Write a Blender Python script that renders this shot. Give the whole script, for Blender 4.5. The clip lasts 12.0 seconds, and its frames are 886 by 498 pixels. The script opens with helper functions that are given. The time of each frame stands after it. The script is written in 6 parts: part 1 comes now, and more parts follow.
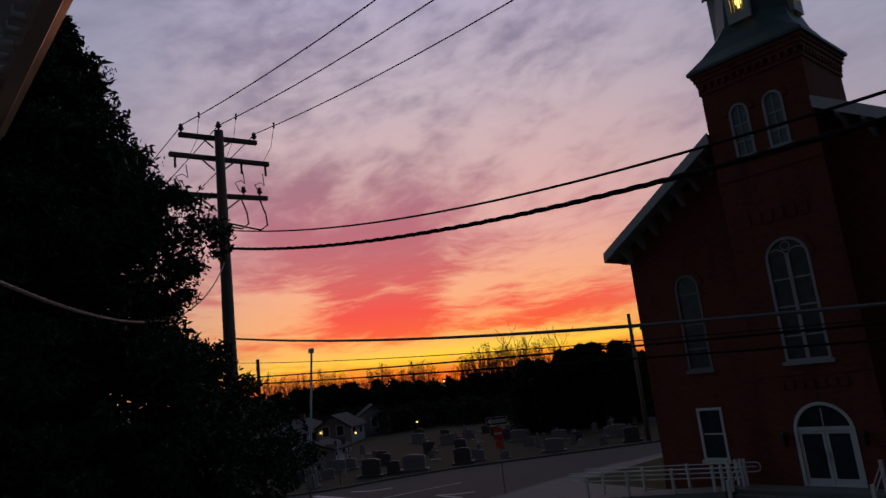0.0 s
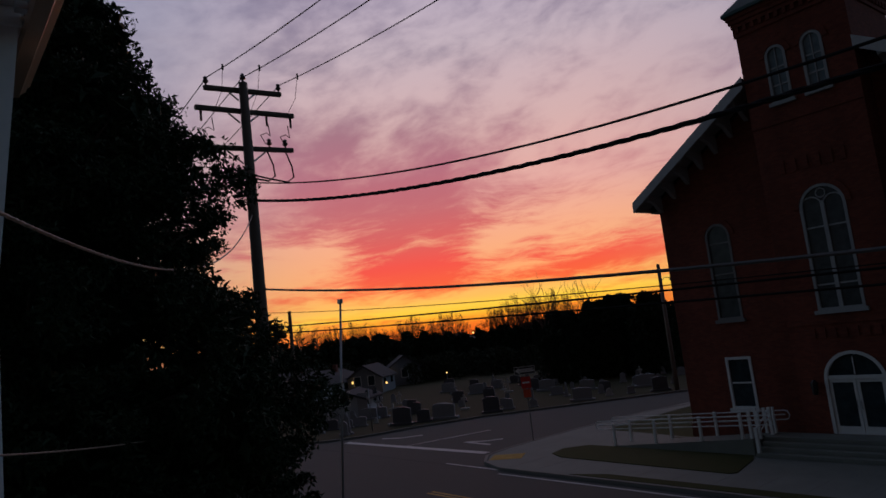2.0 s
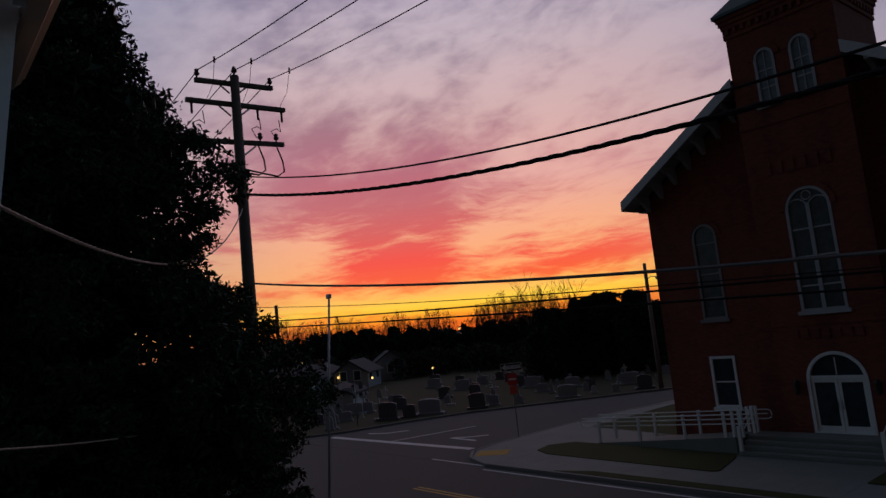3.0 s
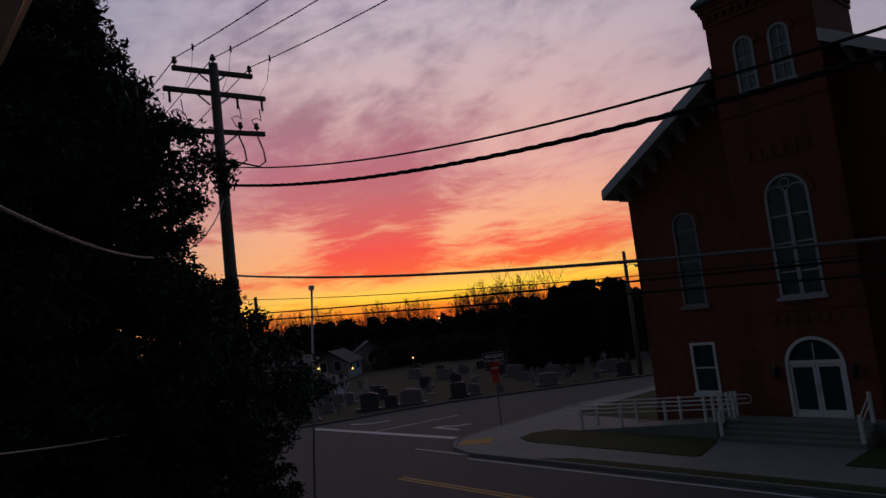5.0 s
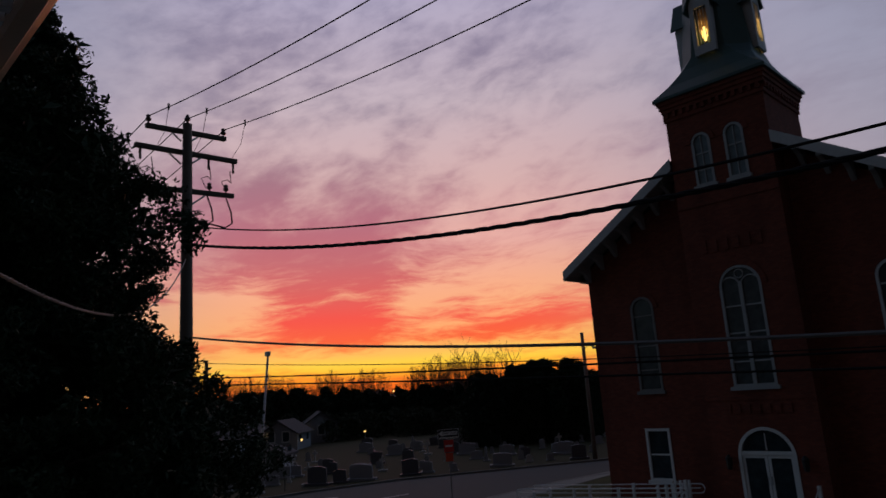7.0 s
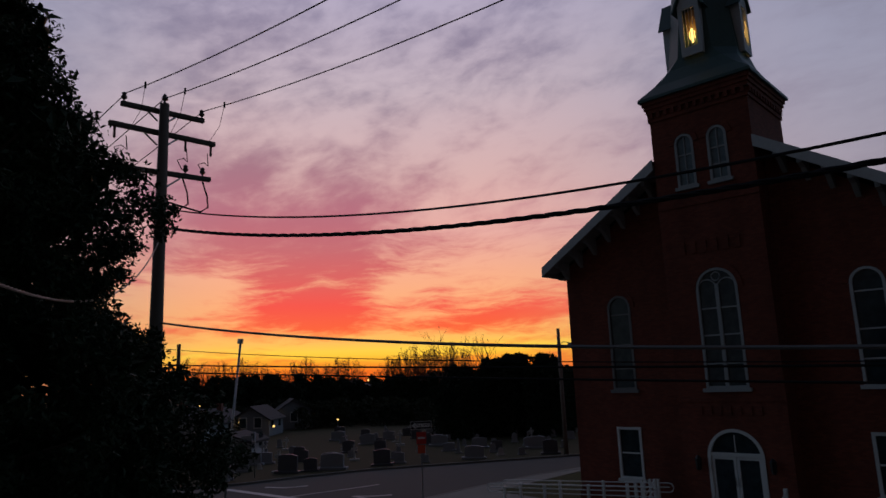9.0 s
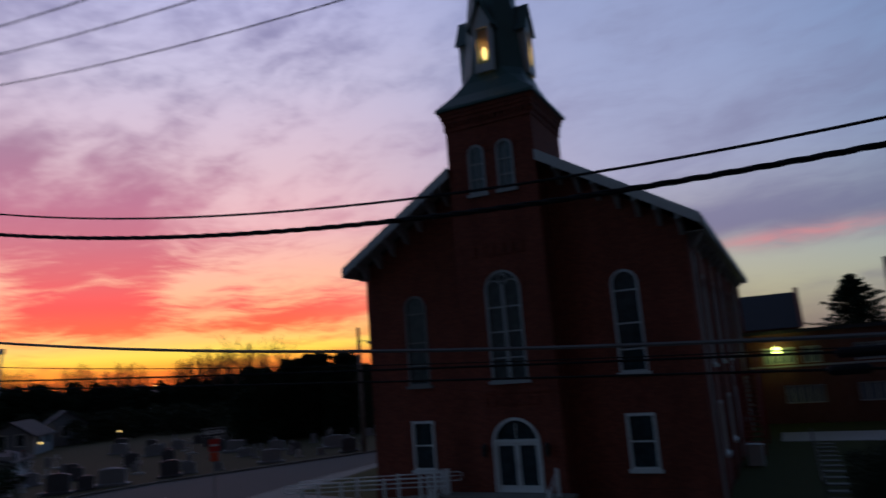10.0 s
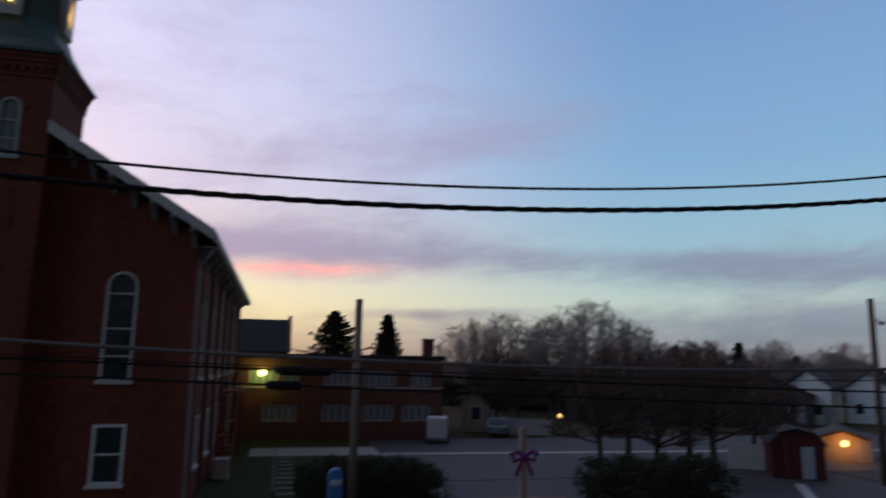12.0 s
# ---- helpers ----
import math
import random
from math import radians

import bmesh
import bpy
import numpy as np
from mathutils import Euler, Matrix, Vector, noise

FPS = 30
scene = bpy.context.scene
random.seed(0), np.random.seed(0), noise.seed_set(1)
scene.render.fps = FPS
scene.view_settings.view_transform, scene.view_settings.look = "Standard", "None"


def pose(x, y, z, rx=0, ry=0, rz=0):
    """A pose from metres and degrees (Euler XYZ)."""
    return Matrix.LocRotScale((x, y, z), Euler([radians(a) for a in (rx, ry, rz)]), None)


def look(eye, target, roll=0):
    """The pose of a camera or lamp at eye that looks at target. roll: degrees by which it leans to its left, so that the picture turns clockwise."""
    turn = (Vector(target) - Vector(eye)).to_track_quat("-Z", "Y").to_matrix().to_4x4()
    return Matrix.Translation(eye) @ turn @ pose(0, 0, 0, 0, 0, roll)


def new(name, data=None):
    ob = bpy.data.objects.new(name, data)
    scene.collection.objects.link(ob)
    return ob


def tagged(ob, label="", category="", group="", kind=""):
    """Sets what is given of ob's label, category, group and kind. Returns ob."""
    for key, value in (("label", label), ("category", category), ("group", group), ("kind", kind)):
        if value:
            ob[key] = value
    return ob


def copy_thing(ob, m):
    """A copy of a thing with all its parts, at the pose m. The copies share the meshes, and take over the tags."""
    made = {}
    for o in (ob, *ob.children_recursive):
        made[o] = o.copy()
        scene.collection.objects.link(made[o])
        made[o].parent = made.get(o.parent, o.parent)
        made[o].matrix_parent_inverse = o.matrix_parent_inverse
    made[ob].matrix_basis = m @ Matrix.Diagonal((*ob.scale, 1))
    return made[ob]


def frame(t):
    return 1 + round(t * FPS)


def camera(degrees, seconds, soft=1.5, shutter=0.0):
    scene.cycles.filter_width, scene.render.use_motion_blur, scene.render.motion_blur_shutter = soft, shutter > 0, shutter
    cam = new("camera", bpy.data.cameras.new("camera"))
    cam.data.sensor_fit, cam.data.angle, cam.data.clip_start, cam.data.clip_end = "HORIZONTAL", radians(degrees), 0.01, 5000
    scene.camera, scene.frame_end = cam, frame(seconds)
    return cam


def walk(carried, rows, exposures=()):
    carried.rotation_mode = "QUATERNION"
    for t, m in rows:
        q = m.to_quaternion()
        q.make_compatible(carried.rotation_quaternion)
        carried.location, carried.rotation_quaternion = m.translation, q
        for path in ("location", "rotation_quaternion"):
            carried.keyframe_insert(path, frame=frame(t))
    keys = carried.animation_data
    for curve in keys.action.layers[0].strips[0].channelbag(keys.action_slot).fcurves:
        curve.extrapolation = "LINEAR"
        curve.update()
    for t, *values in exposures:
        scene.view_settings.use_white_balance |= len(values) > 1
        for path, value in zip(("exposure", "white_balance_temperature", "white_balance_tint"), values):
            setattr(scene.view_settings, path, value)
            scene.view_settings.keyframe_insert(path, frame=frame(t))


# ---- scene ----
cam = camera(66.2, 12.0, soft=1.5, shutter=0.5)
PATH = [
    (0, (1.799, 1.071, 5.986), (0.333, 2.377, 6.368), -6.6),
    (0.5, (1.795, 1.049, 5.948), (0.351, 2.376, 6.34), -7),
    (1, (1.805, 1.07, 5.917), (0.336, 2.376, 6.286), -7.5),
    (1.5, (1.814, 1.105, 5.895), (0.316, 2.382, 6.25), -7.4),
    (2, (1.837, 1.116, 5.906), (0.292, 2.359, 6.162), -6.7),
    (2.5, (1.862, 1.035, 5.924), (0.363, 2.339, 6.151), -6),
    (2.7, (1.854, 1.035, 5.927), (0.331, 2.308, 6.168), -6),
    (4.3, (1.668, 1.029, 5.974), (0.148, 2.308, 6.202), -6.1),
    (4.5, (1.655, 1.019, 5.975), (0.145, 2.316, 6.171), -6.4),
    (5, (1.635, 0.99, 5.976), (0.147, 2.311, 6.178), -6.7),
    (5.5, (1.617, 0.969, 5.977), (0.156, 2.318, 6.188), -5.2),
    (6, (1.602, 0.933, 5.982), (0.166, 2.303, 6.225), -5.3),
    (6.5, (1.592, 0.911, 5.986), (0.185, 2.297, 6.304), -5.2),
    (7, (1.588, 0.904, 5.993), (0.215, 2.302, 6.394), -4.1),
    (7.2, (1.582, 0.91, 5.996), (0.242, 2.334, 6.415), -4.8),
    (9, (1.472, 1.044, 6.089), (0.137, 2.486, 6.46), -2.3),
    (9.5, (1.571, 0.818, 6.17), (0.401, 2.4, 6.533), -3.5),
    (9.7, (1.674, 0.809, 6.158), (0.629, 2.471, 6.538), -4.93),
    (10, (1.794, 0.781, 6.155), (0.928, 2.553, 6.487), -4.51),
    (10.2, (1.9, 0.731, 6.146), (1.197, 2.577, 6.461), -4.47),
    (10.5, (2.052, 0.667, 6.133), (1.632, 2.598, 6.443), -3.6),
    (10.9, (2.192, 0.583, 6.128), (2.126, 2.558, 6.432), -1.6),
    (11, (2.193, 0.581, 6.13), (2.19, 2.555, 6.444), -1.8),
    (11.1, (2.193, 0.58, 6.133), (2.266, 2.552, 6.459), -1.99),
    (11.3, (2.19, 0.587, 6.126), (2.355, 2.557, 6.43), -1.2),
    (11.5, (2.196, 0.578, 6.112), (2.418, 2.545, 6.397), 0.44),
    (11.7, (2.199, 0.565, 6.093), (2.474, 2.527, 6.368), 1.12),
    (12, (2.189, 0.576, 6.075), (2.639, 2.496, 6.407), 0.92),
]
walk(cam, [(t, look(eye, target, roll)) for t, eye, target, roll in PATH],
     exposures=[(0, 0.06, 6500, 10), (9.0, 0.08, 6500, 10), (9.5, 0.12, 6450, 10), (9.8, 0.2, 6000, 9), (10.0, 0.34, 5450, 8), (10.3, 0.7, 5600, 10), (10.6, 0.92, 5850, 12), (11.0, 0.98, 6100, 11), (11.5, 1.18, 6450, 11), (12.0, 1.22, 6550, 11)])


# ---- sky and light: dusk, the sun just under the horizon behind the graveyard ----
def srgb(r, g, b):
    return tuple((c / 255 / 12.92) if c <= 10 else ((c / 255 + 0.055) / 1.055) ** 2.4 for c in (r, g, b)) + (1.0,)


EYE = (1.8, 1.0)


def polar(left, dist):
    """A place at so many degrees left of straight over the road, and so far from the porch."""
    a = radians(left)
    return EYE[0] - dist * math.sin(a), EYE[1] + dist * math.cos(a)


class Nodes:
    def __init__(self, tree):
        self.tree = tree
        tree.nodes.clear()

    def add(self, kind, ins=(), **props):
        n = self.tree.nodes.new(kind)
        for k, v in props.items():
            setattr(n, k, v)
        for key, v in (ins.items() if isinstance(ins, dict) else enumerate(ins)):
            if v is None:
                continue
            if hasattr(v, "is_linked"):
                self.tree.links.new(v, n.inputs[key])
            else:
                n.inputs[key].default_value = v
        return n

    def math(self, op, a, b=None, c=None, clamp=False):
        return self.add("ShaderNodeMath", (a, b, c), operation=op, use_clamp=clamp).outputs[0]

    def mix(self, f, a, b, blend="MIX"):
        n = self.add("ShaderNodeMix", {0: f, 6: a, 7: b}, data_type="RGBA", blend_type=blend)
        return n.outputs[2]

    def ramp(self, f, stops, interp="LINEAR"):
        n = self.add("ShaderNodeValToRGB", (f,))
        n.color_ramp.interpolation = interp
        el = n.color_ramp.elements
        while len(el) < len(stops):
            el.new(0.5)
        for e, (p, c) in zip(el, stops):
            e.position, e.color = p, c if hasattr(c, "__len__") else (c, c, c, 1)
        return n.outputs[0]

    def span(self, v, lo, hi):
        return self.add("ShaderNodeMapRange", (v, lo, hi, 0.0, 1.0), interpolation_type="SMOOTHSTEP").outputs[0]

    def noise(self, vec, scale, detail=4, rough=0.55, distort=0.0):
        return self.add("ShaderNodeTexNoise", {"Vector": vec, "Scale": scale, "Detail": detail, "Roughness": rough,
                                               "Distortion": distort}).outputs[0]

    def map(self, vec, loc=(0, 0, 0), rot=(0, 0, 0), scale=(1, 1, 1)):
        return self.add("ShaderNodeMapping", (vec, loc, rot, scale)).outputs[0]


world = bpy.data.worlds.new("dusk_sky")
scene.world = world
world.use_nodes = True
W = Nodes(world.node_tree)
way = W.add("ShaderNodeTexCoord").outputs["Generated"]
sep = W.add("ShaderNodeSeparateXYZ", (way,))
dx, dy, dz = sep.outputs
rise = W.math("DIVIDE", W.math("ARCSINE", dz), radians(90))
up = W.math("MAXIMUM", rise, 0.0)
# azimuth in degrees, growing to the left of straight over the road; elevation in degrees
azim = W.math("MULTIPLY", W.math("ARCTAN2", W.math("MULTIPLY", dx, -1.0), dy), 180 / math.pi)
elev = W.math("MULTIPLY", rise, 90.0)
away = W.math("MAXIMUM", W.math("SUBTRACT", 51.0, azim), W.math("MULTIPLY", W.math("SUBTRACT", azim, 51.0), 1.35))


def bump(at_az, at_el, wide, high, tilt=0.0):
    """A soft cloud bank at a place in the sky."""
    u = W.math("SUBTRACT", azim, at_az)
    v = W.math("ADD", W.math("SUBTRACT", elev, at_el), W.math("MULTIPLY", u, tilt))
    q = W.math("ADD", W.math("POWER", W.math("DIVIDE", u, wide), 2.0), W.math("POWER", W.math("DIVIDE", v, high), 2.0))
    return W.math("EXPONENT", W.math("MULTIPLY", q, -1.0))


# wispy streaks low down, mottled puffs above, both climbing a little to the right
warp = W.math("MULTIPLY", W.math("SUBTRACT", W.noise(W.add("ShaderNodeCombineXYZ", (W.math("MULTIPLY", azim, 0.11), W.math("MULTIPLY", elev, 0.16), 9.1)).outputs[0], 1.0, 3), 0.5), 2.4)
bent = W.math("ADD", elev, warp)
line = W.add("ShaderNodeCombineXYZ", (W.math("MULTIPLY", azim, 0.06), W.math("ADD", W.math("MULTIPLY", bent, 0.32), W.math("MULTIPLY", azim, 0.008)), 3.7)).outputs[0]
streaks = W.math("ADD", W.math("MULTIPLY", W.noise(line, 1.6, 9, 0.62, 0.5), 0.55), W.math("MULTIPLY", W.noise(line, 4.6, 7, 0.66, 0.4), 0.45))
mottle = W.add("ShaderNodeCombineXYZ", (W.math("MULTIPLY", azim, 0.10), W.math("ADD", W.math("MULTIPLY", bent, 0.20), W.math("MULTIPLY", azim, 0.030)), 1.3)).outputs[0]
puffs = W.math("ADD", W.math("MULTIPLY", W.noise(mottle, 1.3, 6, 0.55, 0.2), 0.55), W.math("MULTIPLY", W.noise(mottle, 3.4, 6, 0.55, 0.15), 0.45))
high = W.span(elev, 9.0, 15.0)
fluff = W.math("ADD", W.math("MULTIPLY", streaks, W.math("SUBTRACT", 1.0, high)), W.math("MULTIPLY", puffs, high))
banks = W.math("MULTIPLY", bump(53.5, 5.6, 4.0, 1.3, -0.02), 0.19)
for az, el, wide, tall, tilt, force in ((54.0, 6.0, 9.0, 2.2, 0.02, 0.10), (50.0, 9.0, 9.0, 2.0, 0.2, 0.05), (36.0, 5.1, 7.0, 0.9, 0.11, 0.20), (60.0, 11.8, 9.0, 3.2, 0.05, 0.19), (52.0, 12.8, 5.0, 2.8, 0.25, 0.15), (44.5, 16.0, 4.0, 1.8, 0.3, 0.13), (51.0, 16.5, 4.0, 2.4, 0.3, 0.09),
                                        (60.0, 17.5, 7.0, 2.6, 0.1, 0.11), (47.0, 7.4, 3.0, 1.2, 0.30, -0.22), (63.5, 7.2, 4.5, 2.0, 0.0, -0.22), (40.0, 8.6, 5.0, 1.3, 0.15, -0.08), (47.0, 2.5, 9.5, 1.1, 0.0, -0.19), (62.0, 3.0, 5.0, 1.0, 0.0, -0.06),
                                        (37.0, 18.0, 8.0, 5.0, 0.1, -0.14), (48.0, 22.0, 4.0, 2.0, 0.3, -0.08), (63.0, 21.0, 4.0, 2.0, 0.2, -0.06), (34.0, 11.5, 6.0, 2.2, 0.1, -0.07)):
    banks = W.math("ADD", banks, W.math("MULTIPLY", bump(az, el, wide, tall, tilt), force))
cloud = W.math("ADD", fluff, banks)
cover = W.math("ADD", W.math("MULTIPLY", W.span(cloud, 0.40, 0.66), W.math("SUBTRACT", 1.0, high)), W.math("MULTIPLY", W.span(cloud, 0.36, 0.74), high))
# broad smooth sheets of the eastern half, with a long low band and a rosy streak over the school
sheet = W.noise(W.add("ShaderNodeCombineXYZ", (W.math("MULTIPLY", azim, 0.05), W.math("ADD", W.math("MULTIPLY", bent, 0.16), W.math("MULTIPLY", azim, 0.012)), 5.5)).outputs[0], 1.3, 5, 0.5, 0.4)
calm = W.math("ADD", W.math("MULTIPLY", W.math("SUBTRACT", sheet, 0.5), 1.1), W.math("MULTIPLY", W.math("SUBTRACT", W.math("ADD", W.math("MULTIPLY", puffs, 0.5), W.math("MULTIPLY", streaks, 0.5)), 0.5), 1.5))
for az, el, wide, tall, tilt, force in ((-12.0, 18.5, 15.0, 3.4, 0.05, 0.34), (-20.0, 8.6, 42.0, 1.6, -0.03, 0.55), (4.0, 10.2, 12.0, 1.5, 0.05, 0.25), (-42.0, 3.0, 22.0, 2.0, 0.0, 0.4), (-12.0, 4.1, 9.0, 0.5, 0.03, 0.35),
                                        (-8.0, 5.6, 26.0, 0.9, -0.02, -0.3), (-32.0, 14.0, 22.0, 3.0, 0.0, -0.2), (-40.0, 24.0, 20.0, 8.0, 0.0, -0.25)):
    calm = W.math("ADD", calm, W.math("MULTIPLY", bump(az, el, wide, tall, tilt), force))
soft_cover = W.span(calm, -0.18, 0.62)
rosy = W.math("MULTIPLY", bump(-2.5, 7.5, 6.0, 0.55, 0.02), W.span(W.noise(line, 3.0, 6, 0.6, 0.4), 0.30, 0.62))


def sky_ramp(stops, k=1.0):
    return W.ramp(up, [(deg / 90, tuple(v * k for v in srgb(*c)[:3]) + (1.0,)) for deg, c in stops])


clear_west = sky_ramp([(0, (226, 92, 30)), (0.9, (250, 124, 36)), (1.6, (255, 174, 48)), (2.3, (255, 208, 68)), (3.2, (255, 188, 92)), (5, (253, 172, 110)), (8.5, (244, 172, 136)), (12, (228, 170, 160)),
                       (17, (212, 174, 172)), (24, (194, 176, 186)), (32, (174, 166, 190)), (90, (56, 58, 76))])
cloud_west = sky_ramp([(0, (222, 84, 30)), (2, (248, 122, 50)), (4.2, (248, 100, 60)), (6.2, (242, 86, 74)), (8.5, (216, 100, 96)), (11, (194, 106, 112)), (14, (180, 110, 124)),
                       (18, (162, 118, 132)), (23, (142, 126, 144)), (32, (130, 124, 152)), (90, (48, 50, 66))])
clear_mid = sky_ramp([(0, (150, 118, 92)), (2, (176, 150, 112)), (4, (196, 176, 132)), (6, (194, 178, 148)), (9, (182, 166, 160)), (14, (176, 166, 180)), (22, (168, 166, 188)), (32, (154, 157, 184)), (90, (52, 56, 74))], 0.82)
cloud_mid = sky_ramp([(0, (128, 104, 96)), (4, (146, 124, 118)), (6.5, (158, 130, 132)), (9, (140, 126, 144)), (15, (150, 140, 160)), (25, (148, 144, 166)), (90, (46, 50, 66))], 0.80)
clear_blue = sky_ramp([(0, (106, 104, 112)), (2, (134, 136, 138)), (5, (150, 166, 160)), (9, (124, 154, 166)), (16, (106, 142, 172)), (27, (94, 127, 164)), (45, (80, 107, 148)), (90, (40, 48, 72))], 0.70)
cloud_blue = sky_ramp([(0, (98, 98, 106)), (3, (108, 118, 128)), (7, (110, 122, 138)), (12, (116, 128, 148)), (20, (120, 130, 160)), (30, (110, 126, 162)), (90, (38, 46, 66))], 0.68)
sky_east = sky_ramp([(0, (33, 31, 32)), (18, (35, 34, 38)), (90, (31, 32, 39))], 1.75)
sky_west, sky_mid = W.mix(cover, clear_west, cloud_west), W.mix(soft_cover, clear_mid, cloud_mid)
sky_mid = W.mix(rosy, sky_mid, srgb(214, 128, 118))
sky_blue = W.mix(soft_cover, clear_blue, cloud_blue)
toned = W.mix(W.span(away, 10.0, 42.0), sky_west, sky_mid)
toned = W.mix(W.span(away, 36.0, 84.0), toned, sky_blue)
toned = W.mix(W.span(away, 100.0, 150.0), toned, sky_east)
ground_glow = W.mix(W.span(rise, -0.02, 0.0), srgb(14, 13, 14), toned)
W.add("ShaderNodeOutputWorld", (W.add("ShaderNodeBackground", (ground_glow, 1.0)).outputs[0],))


# ---- materials ----
def material(name, build):
    m = bpy.data.materials.new(name)
    m.use_nodes = True
    n = Nodes(m.node_tree)
    shader = build(n)
    n.add("ShaderNodeOutputMaterial", (shader,))
    return m


def surface(name, base, rough=0.7, metal=0.0, vary=0.25, grain=30.0, big=1.5, bump=0.3, spec=0.4):
    """A plain worked surface: two scales of tone and a fine relief."""
    def build(n):
        at = n.add("ShaderNodeTexCoord").outputs["Object"]
        a, b = n.noise(at, grain, 5), n.noise(at, big, 5, 0.6)
        tone = n.math("ADD", 1 - vary, n.math("MULTIPLY", n.math("ADD", a, b), vary))
        col = n.mix(1.0, base, n.add("ShaderNodeCombineColor", (tone, tone, tone)).outputs[0], "MULTIPLY")
        relief = n.add("ShaderNodeBump", {"Strength": bump, "Distance": 0.01, "Height": a}).outputs[0]
        r = n.math("ADD", rough - 0.1, n.math("MULTIPLY", b, 0.2))
        return n.add("ShaderNodeBsdfPrincipled", {"Base Color": col, "Roughness": r, "Metallic": metal, "Normal": relief,
                                                  "Specular IOR Level": spec}).outputs[0]
    return material(name, build)


def brick_material(name, red, dark, mortar):
    def build(n):
        at = n.add("ShaderNodeTexCoord").outputs["Object"]
        s = n.add("ShaderNodeSeparateXYZ", (at,))
        wall = n.add("ShaderNodeCombineXYZ", (n.math("ADD", s.outputs[0], s.outputs[1]), s.outputs[2], 0.0)).outputs[0]
        br = n.add("ShaderNodeTexBrick", {"Vector": wall, "Color1": red, "Color2": dark, "Mortar": mortar, "Scale": 1.0,
                                          "Mortar Size": 0.008, "Mortar Smooth": 0.3, "Brick Width": 0.215, "Row Height": 0.075})
        stain = n.ramp(n.noise(n.map(at, scale=(1, 1, 0.35)), 0.7, 6, 0.65), [(0.3, 0.72), (0.7, 1.12)])
        col = n.mix(1.0, br.outputs[0], stain, "MULTIPLY")
        h = n.math("SUBTRACT", n.math("MULTIPLY", n.noise(at, 60, 3), 0.4), br.outputs[1])
        relief = n.add("ShaderNodeBump", {"Strength": 0.5, "Distance": 0.01, "Height": h}).outputs[0]
        return n.add("ShaderNodeBsdfPrincipled", {"Base Color": col, "Roughness": 0.85, "Normal": relief, "Specular IOR Level": 0.2}).outputs[0]
    return material(name, build)


def glowing(name, colour, strength):
    return material(name, lambda n: n.add("ShaderNodeEmission", (colour, strength)).outputs[0])


BRICK = brick_material("church_brick", (0.26, 0.066, 0.041, 1), (0.18, 0.045, 0.030, 1), (0.15, 0.065, 0.048, 1))
BRICK_SCHOOL = brick_material("school_brick", (0.24, 0.085, 0.06, 1), (0.18, 0.06, 0.045, 1), (0.25, 0.17, 0.14, 1))
WHITE = surface("white_paint", (0.72, 0.72, 0.70, 1), 0.5, vary=0.15, grain=12)
OLD_WHITE = surface("weathered_white_paint", (0.52, 0.52, 0.52, 1), 0.6, vary=0.3, grain=9)
FRAME_GREY = surface("faded_grey_frame_paint", (0.36, 0.37, 0.37, 1), 0.6, vary=0.3, grain=9)
FRAME_DARK = surface("dark_grey_frame", (0.22, 0.21, 0.205, 1), 0.65, vary=0.3, grain=9)
# grey with the eaves' shade put into it; also serves floors and plain doors
SHADOW_WOOD = surface("shaded_wood_grey", (0.34, 0.33, 0.33, 1), 0.65, vary=0.3)
SLATE = surface("roof_slate", (0.04, 0.046, 0.052, 1), 0.75, vary=0.4, grain=14, spec=0.15)
SPIRE_GREEN = surface("green_slate", (0.055, 0.10, 0.09, 1), 0.55, vary=0.4, grain=10)
ASPHALT = surface("asphalt", (0.044, 0.048, 0.044, 1), 0.85, vary=0.6, grain=60, big=0.6, bump=0.5)
CONCRETE = surface("concrete", (0.19, 0.2, 0.175, 1), 0.85, vary=0.55, grain=25, big=0.9)
PALE_CONCRETE = surface("pale_concrete", (0.36, 0.35, 0.33, 1), 0.85, vary=0.3, grain=20, big=0.5)
LOT_ASPHALT = surface("old_grey_asphalt", (0.085, 0.085, 0.088, 1), 0.85, vary=0.35, grain=50, big=0.3)
KERB = surface("kerb_concrete", (0.19, 0.185, 0.165, 1), 0.85, vary=0.4, grain=18)
LINE_WHITE = surface("road_paint_white", (0.55, 0.54, 0.52, 1), 0.7, vary=0.5, grain=14, big=3)
LINE_YELLOW = surface("road_paint_yellow", (0.50, 0.30, 0.05, 1), 0.7, vary=0.5, grain=14, big=3)
TACTILE = surface("tactile_yellow", (0.45, 0.27, 0.03, 1), 0.75, vary=0.5, grain=9)
LAWN = surface("winter_lawn", (0.055, 0.06, 0.022, 1), 0.95, vary=0.55, grain=40, big=0.8, bump=0.9, spec=0.1)
EARTH = surface("graveyard_turf", (0.065, 0.056, 0.03, 1), 0.95, vary=0.5, grain=25, big=0.25, bump=0.9, spec=0.1)
WOOD_POLE = surface("creosote_pole", (0.10, 0.075, 0.055, 1), 0.8, vary=0.5, grain=22, big=4)
PALE_POLE = surface("weathered_pole", (0.21, 0.16, 0.13, 1), 0.8, vary=0.4, grain=22, big=4)
GREY_CABLE = surface("lashed_grey_cable", (0.16, 0.155, 0.15, 1), 0.6, vary=0.3, grain=40)
CABLE = surface("black_cable", (0.018, 0.018, 0.019, 1), 0.75, vary=0.2, spec=0.12)
# cable tone tinted orange to hold the light of an unbuilt porch lamp
DROP = surface("warm_lit_drop_cable", (0.30, 0.21, 0.16, 1), 0.5, vary=0.3)
PORCELAIN = surface("brown_porcelain", (0.09, 0.05, 0.04, 1), 0.3, vary=0.2)
